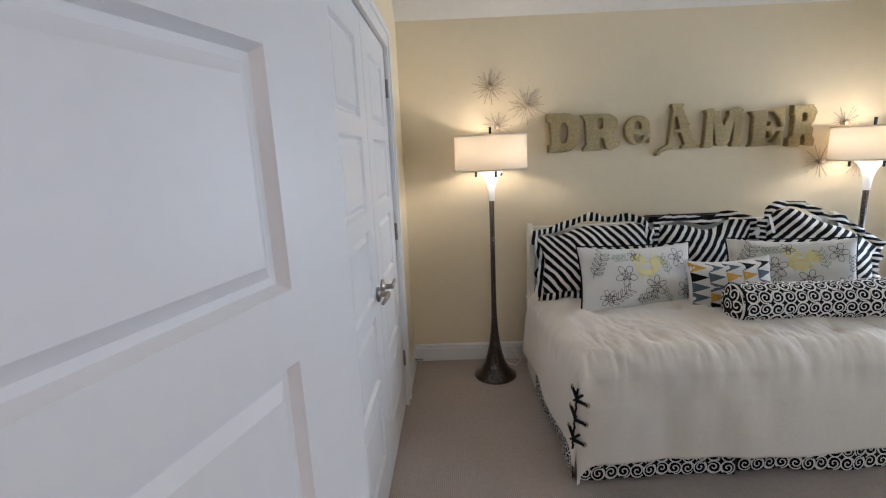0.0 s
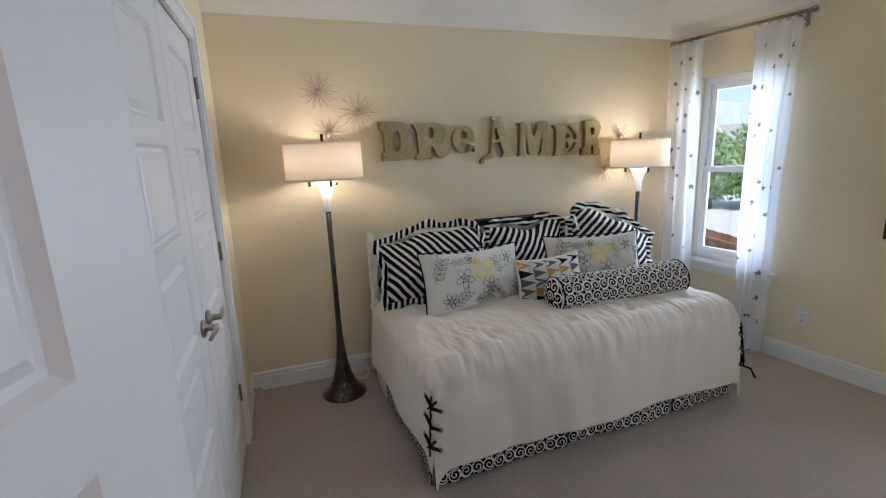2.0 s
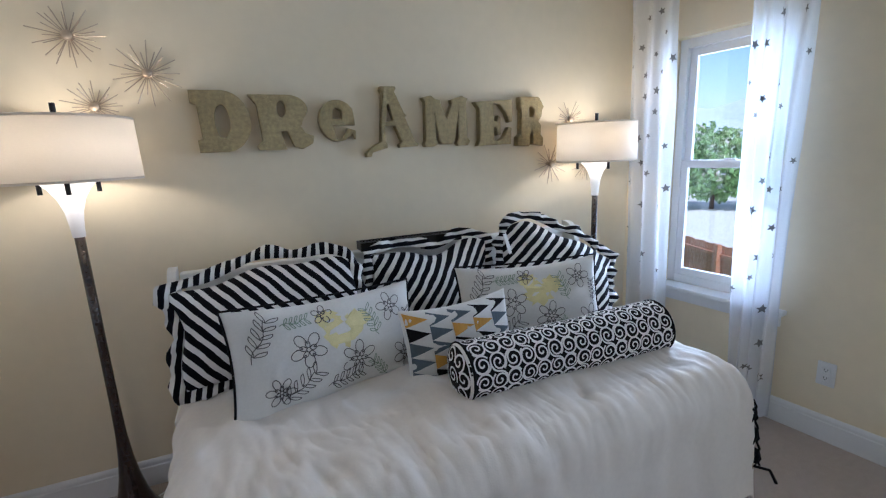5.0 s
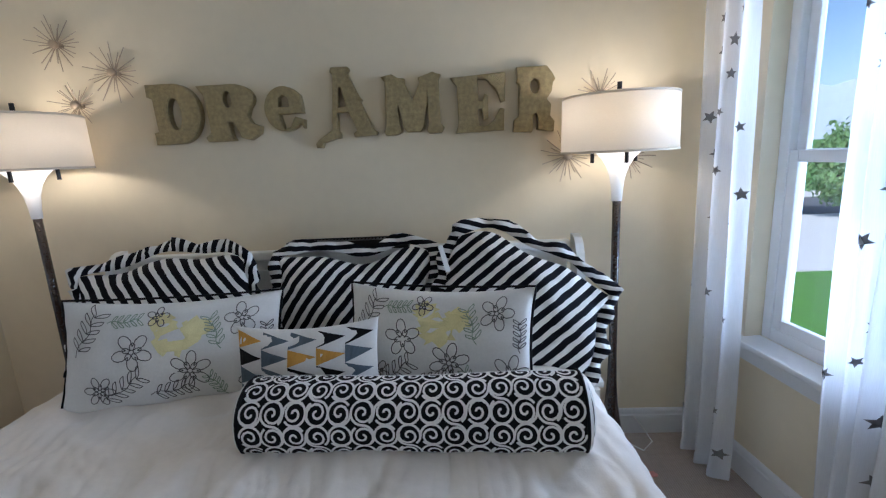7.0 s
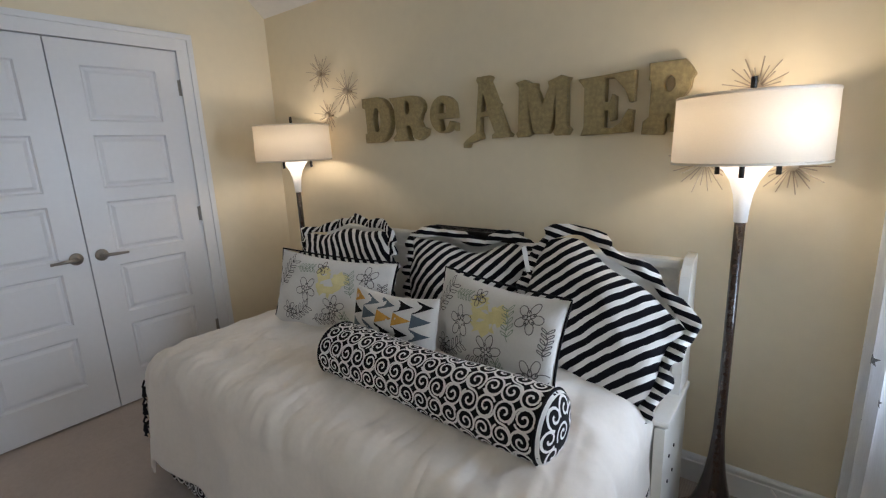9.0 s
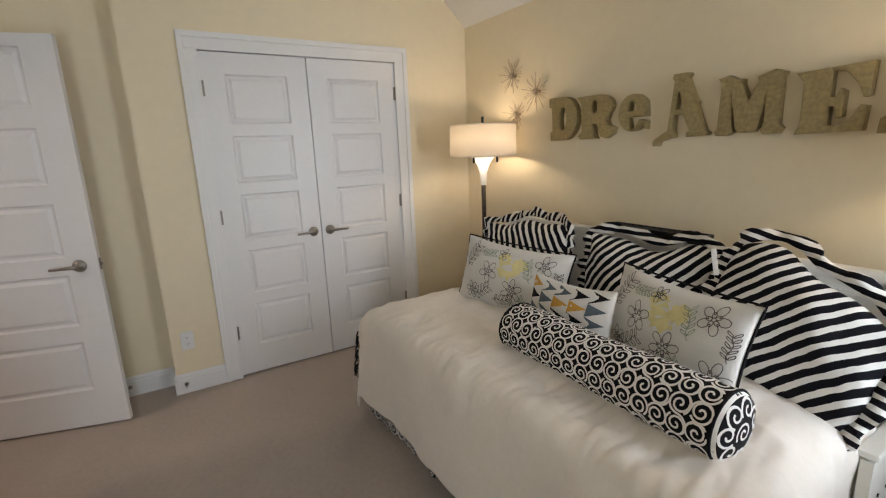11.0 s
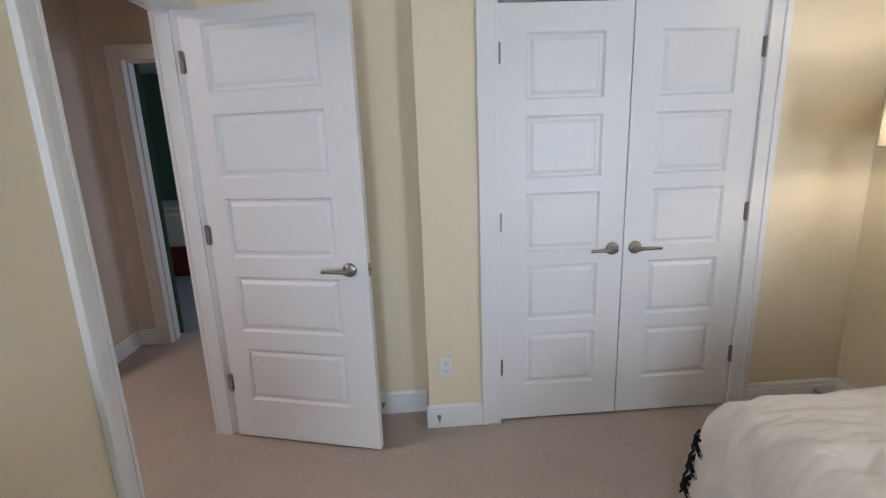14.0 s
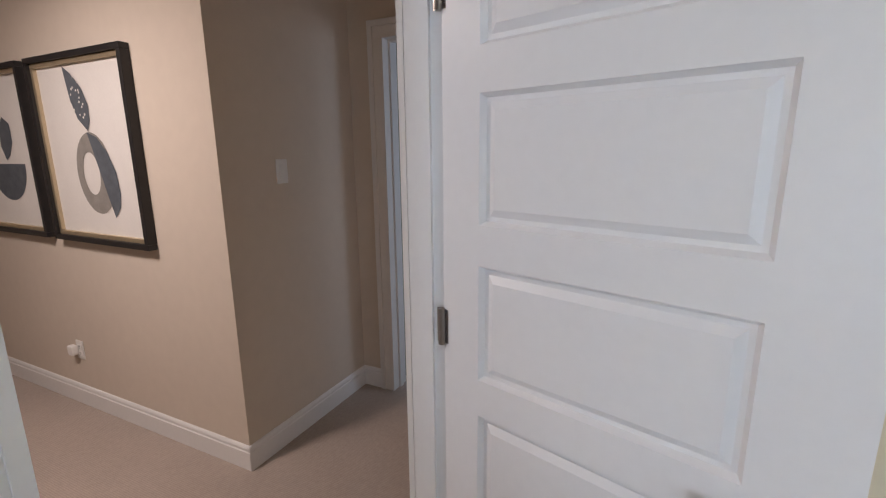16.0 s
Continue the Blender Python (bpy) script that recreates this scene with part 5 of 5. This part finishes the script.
def sham(m, w, h, turn, label, seed, flop=0.0):
    ob = thing("striped_sham", m, label, "pillow", "black and white striped pillows")
    put0 = pillow_surface(w, h, 0.17, 0.03, 0.5, 0.6, seed)

    def bend(p, u, v):
        """Soft slump: the upper edge waves, its corners flop down and forward."""
        up = (v + 1) / 2
        p.z += flop * 0.10 * smoothstep((u + 0.2) / 1.2) * up * -1.6
        p.z += up ** 2 * (0.022 * math.sin(2.6 * u + seed) + 0.012 * math.sin(6.1 * u + 2 * seed) - 0.045 * abs(u) ** 5)
        p.x += 0.012 * math.sin(4.0 * v + seed)
        p.y += 0.018 * math.sin(2.3 * u + 1.7 * v + seed) - 0.03 * up ** 2 * abs(u) ** 4
        return p

    def put(u, v, side=-1, lift=0.0):
        p = put0(u, v, side, lift)
        # quilted channels
        p.y += side * -0.006 * abs(math.sin((p.x * 0.8 + p.z) * 24 + seed)) ** 6 * max((1 - u * u) * (1 - v * v), 0) ** 0.3
        return bend(p, u, v)

    bm = bmesh.new()
    add_pillow(bm, put, 30)
    part("cushion", bm, stripe_mat("black_white_stripe", turn, 0.040), ob, "quilted black and white striped cotton", True)
    bm = bmesh.new()
    pts = rim(w, h, 26, 0.03)
    rows = []
    n = len(pts)
    for k, (p, d) in enumerate(pts):
        p = p.copy()
        u, v = p.x / (w / 2), p.z / (h / 2)
        p = bend(p, u, v)
        wob = math.sin(k * 1.25 + seed) + 0.5 * math.sin(k * 2.9 + seed * 2)
        tip = 0.042 + 0.010 * math.sin(k * 0.8 + seed)
        rows.append([bm.verts.new(p + Vector((0, 0.003, 0))), bm.verts.new(p + d * tip * 0.5 + Vector((0, 0.010 * wob, 0))), bm.verts.new(p + d * tip + Vector((0, 0.018 * wob + 0.004, 0)))])
    for a, b in zip(rows, rows[1:] + rows[:1]):
        for i in range(2):
            bm.faces.new((a[i], b[i], b[i + 1], a[i + 1]))
    ruffle = part("ruffle", bm, stripe_mat("ruffle_stripe", turn - 50, 0.034), ob, "gathered striped ruffle", True)
    sol = ruffle.modifiers.new("thickness", "SOLIDIFY")
    sol.thickness = 0.006
    return ob


def lean(x, y, z, back, turn, roll=0.0):
    return Matrix.Translation((x, y, z)) @ Matrix.Rotation(radians(turn), 4, "Z") @ Matrix.Rotation(radians(-back), 4, "X") @ Matrix.Rotation(radians(roll), 4, "Y")


sham(lean(1.225, 3.350, 0.838, 22, 2, -2), 0.645, 0.40, 38, "black and white striped ruffled pillow leaning on the headboard", 1)
sham(lean(1.915, 3.435, 0.825, 19, 2, 1), 0.58, 0.40, -38, "black and white striped ruffled pillow in the middle of the row", 5)
sham(lean(2.535, 3.350, 0.805, 22, -5, 19), 0.58, 0.45, -32, "black and white striped ruffled pillow slumped against the headboard", 9, 0.12)
tagm = part("care_tag", box(-0.009, 0.009, -0.001, 0.001, -0.05, 0.05), M_PLASTIC)
tagm.matrix_world = lean(2.275, 3.37, 0.985, 8, 5, -14)
tagged(tagm, "white sewn care tag hanging from a striped pillow", "tag")


def flower(bm, cu, cv, r, petals, sx, sz, put, turn=0.0, w=0.0030):
    for ring, (ra, rb) in enumerate(((0.30, 1.0), (0.12, 0.48))):
        for k in range(petals):
            a = turn + 2 * math.pi * (k + 0.5 * ring) / petals
            pts = []
            for q in range(9):
                f = q / 8
                rr = r * (ra + (rb - ra) * math.sin(math.pi * f) ** 0.8)
                aa = a + (f - 0.5) * 2 * math.pi / petals * 0.95
                pts.append(((cu + rr * math.cos(aa)), (cv + rr * math.sin(aa))))
            add_ribbon(bm, pts, w, put)
    add_ribbon(bm, [(cu + r * 0.13 * math.cos(k), cv + r * 0.13 * math.sin(k)) for k in range(7)], w, put)


def sprig(bm, cu, cv, r, turn, put, w=0.0028):
    ca, sa = math.cos(turn), math.sin(turn)
    T = lambda x, y: (cu + r * (x * ca - y * sa), cv + r * (x * sa + y * ca))
    add_ribbon(bm, [T(-1 + 2 * k / 8, 0.12 * math.sin(k)) for k in range(9)], w, put)
    for k in range(5):
        bx = -0.7 + 0.4 * k
        for sgn in (-1, 1):
            add_ribbon(bm, [T(bx + 0.42 * q / 8, sgn * (0.45 * q / 8 + 0.16 * math.sin(math.pi * q / 8))) for q in range(9)] + [T(bx + 0.42 * q / 8, sgn * (0.45 * q / 8 - 0.10 * math.sin(math.pi * q / 8))) for q in range(8, -1, -1)], w, put)


def floral(m, w, h, label, seed):
    ob = thing("floral_pillow", m, label, "pillow", "pair of floral pillows")
    put0 = pillow_surface(w, h, 0.15, 0.05, 0.5, 0.3, seed)
    bm = bmesh.new()
    add_pillow(bm, put0, 26)
    part("cushion", bm, M_LINEN, ob, "off-white linen cushion", True)
    lim = lambda q: min(max(q, -0.985), 0.985)
    put = lambda x, z: put0(lim(x / (w / 2)), lim(z / (h / 2)), -1, 0.0022)
    for cx, cz, r in ((0.02, 0.05, 0.062), (0.085, 0.085, 0.045), (-0.02, 0.11, 0.04)):
        bm = bmesh.new()
        add_poly(bm, [(cx + r * (1 + 0.25 * math.sin(3 * k + seed)) * math.cos(k * math.pi / 12), cz + 0.8 * r * (1 + 0.25 * math.cos(2 * k)) * math.sin(k * math.pi / 12)) for k in range(24)], lambda x, z: put0(lim(x / (w / 2)), lim(z / (h / 2)), -1, 0.0012))
        part("dyed_patch", bm, M_YEL, ob, "pale yellow dyed patch")
    hw, hh = w / 2, h / 2
    for cx, cz, r, p, tn in ((-0.30, 0.10, 0.062, 5, 0.2), (0.20, -0.30, 0.066, 6, 0.5), (-0.60, -0.58, 0.050, 6, 0), (0.66, 0.58, 0.056, 5, 1.0), (0.80, -0.48, 0.064, 6, 0.4), (-0.10, 0.72, 0.036, 5, 0.7)):
        bm = bmesh.new()
        flower(bm, cx * hw, cz * hh, r, p, 1, 1, put, tn + seed)
        part("embroidered_flower", bm, M_INK, ob, "grey line embroidered flower")
    for cx, cz, r, tn, mm in ((-0.74, 0.40, 0.075, 1.1, M_INK), (-0.42, -0.58, 0.070, 0.6, M_INK), (0.42, 0.34, 0.055, 1.9, M_LEAF), (0.02, -0.64, 0.060, 0.2, M_INK), (0.44, -0.62, 0.042, 2.2, M_LEAF), (-0.40, 0.66, 0.045, 0.1, M_LEAF), (0.90, 0.14, 0.045, 1.6, M_INK)):
        bm = bmesh.new()
        sprig(bm, cx * hw, cz * hh, r, tn, put)
        part("embroidered_sprig", bm, mm, ob, "thread sprig of leaves")
    bm = bmesh.new()
    ring = [p + Vector((d.x, 0, d.z)) * 0.003 for p, d in rim(w, h, 18, 0.05)]
    add_tube(bm, ring + [ring[0]], 0.0042, 6)
    part("piping", bm, M_BLACKC, ob, "black piping", True)
    return ob


floral(lean(1.392, 3.120, 0.768, 16, 11.5, 2), 0.68, 0.36, "off-white floral embroidered pillow with black piping", 2.0)
floral(lean(2.250, 3.150, 0.765, 16, -15, -1), 0.63, 0.36, "off-white floral embroidered pillow beside the striped ones", 4.0)


def zigzag(m, w, h):
    ob = thing("triangle_pillow", m, "small white pillow printed with slate and ochre triangles", "pillow")
    put0 = pillow_surface(w, h, 0.13, 0.05, 0.5, 0.3, 7)
    bm = bmesh.new()
    add_pillow(bm, put0, 22)
    part("cushion", bm, M_LINEN, ob, "white cotton cushion", True)
    cols, rows = 5, 5
    put = lambda u, v: put0(u, v, -1, 0.002)
    for i in range(cols):
        for j in range(rows):
            u0, u1 = -0.96 + 1.92 * i / cols, -0.96 + 1.92 * (i + 1) / cols
            v0, v1 = -0.94 + 1.88 * j / rows, -0.94 + 1.88 * (j + 1) / rows
            vm = (v0 + v1) / 2
            bm = bmesh.new()
            n = 6
            for k in range(n):
                f0, f1 = k / n, (k + 1) / n
                q = [(u0 + (u1 - u0) * f0, v0 + (vm - v0) * f0), (u0 + (u1 - u0) * f1, v0 + (vm - v0) * f1), (u0 + (u1 - u0) * f1, v1 + (vm - v1) * f1), (u0 + (u1 - u0) * f0, v1 + (vm - v1) * f0)]
                bm.faces.new([bm.verts.new(put(*p)) for p in (q if k < n - 1 else q[:2] + q[3:])])
            part("printed_triangle", bm, (M_SLATE, M_OCHRE, M_SLATE, M_BLACKC, M_SLATE, M_OCHRE, M_BLACKC)[(i * 3 + j * 2) % 7], ob)
    return ob


zigzag(lean(1.858, 3.045, 0.728, 14, 0, -2), 0.45, 0.29)


def bolster(p, q, rad):
    p, q = Vector(p), Vector(q)
    d = q - p
    L = d.length
    ob = thing("bolster_pillow", Matrix.Translation(p) @ Matrix.Rotation(math.atan2(d.y, d.x), 4, "Z"), "long round black bolster with a white scroll print", "bolster")

    def at(u, a, lift=0.0):
        rr = rad * (1 + 0.025 * math.sin(u * 11) + 0.02 * math.sin(3 * a + u * 4)) + lift
        flat = -0.012 * max(-math.sin(a), 0) ** 2
        return Vector((u, rr * math.cos(a), rr * math.sin(a) - flat * 0.6))

    bm = bmesh.new()
    nu, na = 44, 36
    g = [[bm.verts.new(at(L * i / nu, 2 * math.pi * k / na)) for k in range(na)] for i in range(nu + 1)]
    for i in range(nu):
        for k in range(na):
            bm.faces.new((g[i][k], g[i][(k + 1) % na], g[i + 1][(k + 1) % na], g[i + 1][k]))
    part("roll", bm, M_BLACKC, ob, "black cotton roll", True)
    for u, sgn in ((0.0, -1), (L, 1)):
        bm = bmesh.new()
        rings = []
        for f, o in ((1.0, 0.0), (0.95, 0.009), (0.85, 0.0158), (0.7, 0.0214), (0.45, 0.0268), (0.2, 0.0294), (0.02, 0.030)):
            rings.append([bm.verts.new(Vector((u + sgn * o, 0, 0)) + (at(u, 2 * math.pi * k / na) - Vector((u, 0, 0))) * f) for k in range(na)])
        for a, b in zip(rings, rings[1:]):
            for k in range(na):
                bm.faces.new((a[k], a[(k + 1) % na], b[(k + 1) % na], b[k]))
        part("end_cap", bm, M_BLACKC, ob, "gathered black end", True)
        bm = bmesh.new()
        cap = lambda a, b: Vector((u + sgn * (0.003 + 0.030 * math.sqrt(max(1 - (math.hypot(a, b) / rad) ** 2, 0.0))), a, b))
        for k in range(7):
            c = 2 * math.pi * k / 7 + 0.3
            add_ribbon(bm, [(rad * (0.64 * math.cos(c) + (0.06 + 0.28 * q / 18) * math.cos(c + q * 0.48)), rad * (0.64 * math.sin(c) + (0.06 + 0.28 * q / 18) * math.sin(c + q * 0.48))) for q in range(19)], 0.0072, cap)
        add_ribbon(bm, [(rad * (0.04 + 0.016 * q) * math.cos(q * 0.55), rad * (0.04 + 0.016 * q) * math.sin(q * 0.55)) for q in range(19)], 0.0068, cap)
        add_ribbon(bm, [(rad * 0.97 * math.cos(q * math.pi / 24), rad * 0.97 * math.sin(q * math.pi / 24)) for q in range(49)], 0.006, cap)
        tagged(part("scroll_print", bm, M_WHITEC, ob, "white scroll print"), kind="stuff")
        ring = [at(u, 2 * math.pi * k / na, 0.002) for k in range(na + 1)]
        part("piping", tube(ring, 0.0045, 6), M_BLACKC, ob, "black piping", True)
    bm = bmesh.new()
    circ = 2 * math.pi * rad
    for pts in scroll(None, 0.006, L - 0.006, 0.0, circ, 0.056, 0.008):
        add_ribbon(bm, pts, 0.0060, lambda u, v: at(min(max(u, 0), L), v / rad, 0.0022))
    tagged(part("scroll_print", bm, M_WHITEC, ob, "white scroll print"), kind="stuff")
    return ob


bolster((1.770, 2.849, 0.690), (2.632, 2.838, 0.698), 0.100)

# ---- dresser ----


def dresser():
    ob = thing("dresser", Matrix.Translation((1.595, 0.590, 0)), "ivory painted bow-front dresser with a tan top", "dresser")
    W, D, Ht = 1.42, 0.395, 0.915

    def front(x, off=0.0):
        return D + off + 0.075 * math.sin(math.pi * x / W) ** 0.8

    def slab(z0, z1, off, x0=0.0, x1=W, back=0.0, n=28, rnd=0.0):
        bm = bmesh.new()
        xs = [x0 + (x1 - x0) * k / n for k in range(n + 1)]
        loop = [(x0, back)] + [(x, front(min(max(x, 0.0), W), off)) for x in xs] + [(x1, back)]
        lo = [bm.verts.new((x, y, z0)) for x, y in loop]
        hi = [bm.verts.new((x, y, z1)) for x, y in loop]
        bm.faces.new(lo[::-1]), bm.faces.new(hi)
        for k in range(len(loop)):
            j = (k + 1) % len(loop)
            bm.faces.new((lo[k], lo[j], hi[j], hi[k]))
        bmesh.ops.recalc_face_normals(bm, faces=bm.faces[:])
        if rnd:
            bmesh.ops.bevel(bm, geom=[e for e in bm.edges if abs(e.verts[0].co.z - e.verts[1].co.z) < 1e-5], offset=rnd, segments=2, affect="EDGES")
        return bm

    part("body", slab(0.05, 0.865, -0.02, 0.012, W - 0.012), M_DRESS, ob)
    part("plinth", slab(0.0, 0.05, -0.03, 0.02, W - 0.02), M_DRESS, ob)
    part("frieze", slab(0.865, 0.892, -0.006, 0.003, W - 0.003, rnd=0.004), M_DRESS, ob, "ivory moulding under the top")
    part("top", slab(0.892, Ht, 0.008, -0.008, W + 0.008, rnd=0.005), M_DRESS, ob, "ivory top board")
    part("top_surface", slab(Ht, Ht + 0.003, 0.002, -0.002, W + 0.002), M_DTOP, ob, "tan laminate surface")
    for r in range(4):
        z0 = 0.07 + r * 0.197
        for x0, x1 in ((0.022, W / 2 - 0.008), (W / 2 + 0.008, W - 0.022)):
            dr = part("drawer", slab(z0, z0 + 0.186, 0.0, x0, x1, D - 0.06, 14, 0.004), M_DRESS, ob, "ivory drawer front")
            for hx in ((x0 + x1) / 2 - 0.14,) if x0 < 0.1 else ((x0 + x1) / 2 + 0.14,):
                y = front(hx) + 0.001
                bm = bmesh.new()
                add_tube(bm, [(hx - 0.045, y, z0 + 0.115), (hx - 0.042, y + 0.018, z0 + 0.108), (hx, y + 0.026, z0 + 0.100), (hx + 0.042, y + 0.018, z0 + 0.108), (hx + 0.045, y, z0 + 0.115)], [0.009, 0.010, 0.012, 0.010, 0.009], 10)
                part("pull", bm, M_NICKEL, dr, "nickel drawer pull", True)
    return ob


dresser()


def striped_frame():
    ob = thing("striped_photo_frame", Matrix.Translation((1.80, 0.84, 0.919)) @ Matrix.Rotation(radians(30), 4, "Z") @ Matrix.Rotation(radians(16), 4, "X"), "black and white striped picture frame standing on the dresser", "picture frame")
    w, h = 0.16, 0.20
    bm = bmesh.new()
    for a, b, c, d in ((-w / 2, w / 2, 0.002, 0.045), (-w / 2, w / 2, h - 0.045, h), (-w / 2, -w / 2 + 0.045, 0.045, h - 0.045), (w / 2 - 0.045, w / 2, 0.045, h - 0.045)):
        add_box(bm, a, b, -0.009, 0.009, c, d, 0.002)
    part("frame", bm, M_WHITEC, ob, "white frame")
    part("picture", box(-w / 2 + 0.04, w / 2 - 0.04, -0.003, 0.003, 0.04, h - 0.04), M_ART2, ob)
    for k in range(7):
        for sgn in (-1, 1):
            z = 0.014 + k * 0.027
            wide = z < 0.045 or z > h - 0.05
            part("stripe", box(-w / 2 - 0.001, (w / 2 + 0.001) if wide else (-w / 2 + 0.046), sgn * 0.0092, sgn * 0.0106, z, z + 0.013), M_BLACKC, ob)
            if not wide:
                part("stripe", box(w / 2 - 0.046, w / 2 + 0.001, sgn * 0.0092, sgn * 0.0106, z, z + 0.013), M_BLACKC, ob)
    return ob


striped_frame()

# ---- hall and green room ----


def framed_print(y1, label, design):
    """A black framed print on the hall's west wall; y1 is its north edge."""
    w, h = 0.82, 0.925
    ob = thing("framed_print", Matrix.Translation((HX, y1 - w, 1.04)) @ Matrix.Rotation(radians(90), 4, "Z"), label, "framed picture", "framed prints in the hall")
    bm = bmesh.new()
    f = 0.028
    for a, b, c, d in ((0, w, 0, f), (0, w, h - f, h), (0, f, f, h - f), (w - f, w, f, h - f)):
        add_box(bm, a, b, -0.045, 0, c, d, 0.003)
    part("frame", bm, M_FRAMEB, ob, "black wooden frame")
    bm = bmesh.new()
    for a, b, c, d in ((f, w - f, f, f + 0.022), (f, w - f, h - f - 0.022, h - f), (f, f + 0.022, f + 0.022, h - f - 0.022), (w - f - 0.022, w - f, f + 0.022, h - f - 0.022)):
        add_box(bm, a, b, -0.030, -0.002, c, d, 0.003)
    part("fillet", bm, M_CHAMP, ob, "champagne inner fillet")
    part("paper", box(f + 0.02, w - f - 0.02, -0.012, -0.004, f + 0.02, h - f - 0.02), M_PAPER, ob, "off-white art paper")
    put = lambda u, v, o=0.0: Vector((u + 0.025, -0.0135 - o, v))
    if design == 0:
        bm = bmesh.new()
        ring = [(0.40 + 0.155 * math.cos(k * math.pi / 24), 0.355 + 0.20 * math.sin(k * math.pi / 24)) for k in range(48)]
        inner = [(0.37 + 0.07 * math.cos(k * math.pi / 24), 0.355 + 0.105 * math.sin(k * math.pi / 24)) for k in range(48)]
        for k in range(48):
            j = (k + 1) % 48
            bm.faces.new([bm.verts.new(put(*p)) for p in (ring[k], ring[j], inner[j], inner[k])])
        part("printed_ring", bm, M_ART2, ob, "grey printed ring")
        bm = bmesh.new()
        add_poly(bm, [(0.385, 0.555), (0.46, 0.53), (0.53, 0.46), (0.58, 0.36), (0.59, 0.26), (0.57, 0.19), (0.52, 0.14), (0.49, 0.22)], lambda u, v: put(u, v, 0.001))
        part("printed_shape", bm, M_ART1, ob, "slate printed half round")
        leaf = [(0.40, 0.56), (0.33, 0.62), (0.29, 0.71), (0.275, 0.80), (0.265, 0.87), (0.33, 0.83), (0.40, 0.76), (0.435, 0.68), (0.43, 0.61)]
    else:
        bm = bmesh.new()
        add_poly(bm, [(0.22, 0.40)] + [(0.42 + 0.21 * math.cos(a), 0.40 + 0.21 * math.sin(a)) for a in [math.pi + k * math.pi / 16 for k in range(17)]], put)
        part("printed_shape", bm, M_ART1, ob, "slate printed bowl")
        leaf = [(0.44, 0.42), (0.40, 0.50), (0.42, 0.60), (0.47, 0.66), (0.54, 0.62), (0.54, 0.52), (0.49, 0.45)]
    bm = bmesh.new()
    add_poly(bm, leaf, lambda u, v: put(u, v, 0.0012))
    part("printed_leaf", bm, M_ART1, ob, "slate printed leaf")
    if design == 0:
        for k in range(26):
            a, b = random.uniform(0.3, 0.42), random.uniform(0.62, 0.82)
            if 0.30 < a < 0.40 + (0.70 - b) * 0.2:
                bm = bmesh.new()
                add_poly(bm, [(a + 0.006 * math.cos(q), b + 0.006 * math.sin(q)) for q in (0, 1, 2, 3, 4, 5)], lambda u, v: put(u, v, 0.002))
                part("printed_dot", bm, M_PAPER, ob)
    return ob


framed_print(-1.145, "black framed abstract print with a leaf and a ring", 0)
framed_print(-2.045, "black framed abstract print with a leaf and a bowl", 1)


def green_bed():
    ob = thing("guest_bed", Matrix.Translation((-4.2, -2.3, 0)), "bed with a cream spread and deep red skirt", "bed")
    part("skirt", box(0.0, 0.88, 0.0, 1.75, 0.0, 0.40, 0.02), M_RED, ob, "deep red bed skirt")
    part("spread", box(-0.02, 0.92, -0.03, 1.78, 0.36, 0.80, 0.07), M_COMF, ob, "cream bedspread")
    part("sheet_fold", box(-0.02, 0.90, 0.0, 1.74, 0.795, 0.84, 0.02), M_WHITEC, ob, "white folded sheet")
    return ob


green_bed()


def dark_picture():
    ob = thing("dark_framed_picture", Matrix.Translation((-4.25, -1.62, 1.29)) @ Matrix.Rotation(radians(90), 4, "Z"), "dark photograph in a black frame with a white mat", "framed picture")
    w, h = 0.95, 0.87
    bm = bmesh.new()
    f = 0.06
    for a, b, c, d in ((0, w, 0, f), (0, w, h - f, h), (0, f, f, h - f), (w - f, w, f, h - f)):
        add_box(bm, a, b, -0.035, 0, c, d, 0.004)
    part("frame", bm, M_FRAMEB, ob, "black frame")
    part("mat_board", box(f - 0.01, w - f + 0.01, -0.014, -0.003, f - 0.01, h - f + 0.01), M_PAPER, ob, "white mat board")
    part("photograph", box(f + 0.09, w - f - 0.09, -0.018, -0.0145, f + 0.09, h - f - 0.09), mat("dark_photo", (0.03, 0.045, 0.035), 0.5, vary=0.4, scale=6), ob, "dark green photograph")
    bm = bmesh.new()
    add_poly(bm, [(0.34 + 0.06 * math.cos(k) * (1 + 0.3 * math.sin(3 * k)), 0.62 + 0.05 * math.sin(k)) for k in (0, 0.6, 1.2, 1.8, 2.4, 3.0, 3.7, 4.4, 5.0, 5.7)], lambda u, v: Vector((u, -0.0195, v)))
    part("pale_shape", bm, M_PAPER, ob, "pale blurred shape")
    return ob


dark_picture()


def paper_scrap():
    bm = bmesh.new()
    ring = [(0.034, 0.002), (0.020, 0.017), (0.0, 0.020), (-0.024, 0.016), (-0.035, 0.0), (-0.022, -0.014), (0.004, -0.012), (0.024, -0.016)]
    lo = [bm.verts.new((x, y, 0.001 + 0.003 * (k % 2))) for k, (x, y) in enumerate(ring)]
    hi = [bm.verts.new((x, y, 0.003 + 0.004 * (k % 2))) for k, (x, y) in enumerate(ring)]
    bm.faces.new(lo[::-1]), bm.faces.new(hi)
    for k in range(8):
        bm.faces.new((lo[k], lo[(k + 1) % 8], hi[(k + 1) % 8], hi[k]))
    ob = part("paper_scrap", bm, mat("pink_paper", (0.66, 0.30, 0.28), 0.8, vary=0.1, scale=60))
    ob.location = (3.085, 3.47, 0.0)
    return tagged(ob, "small crumpled pink paper scrap on the carpet", "paper")


paper_scrap()
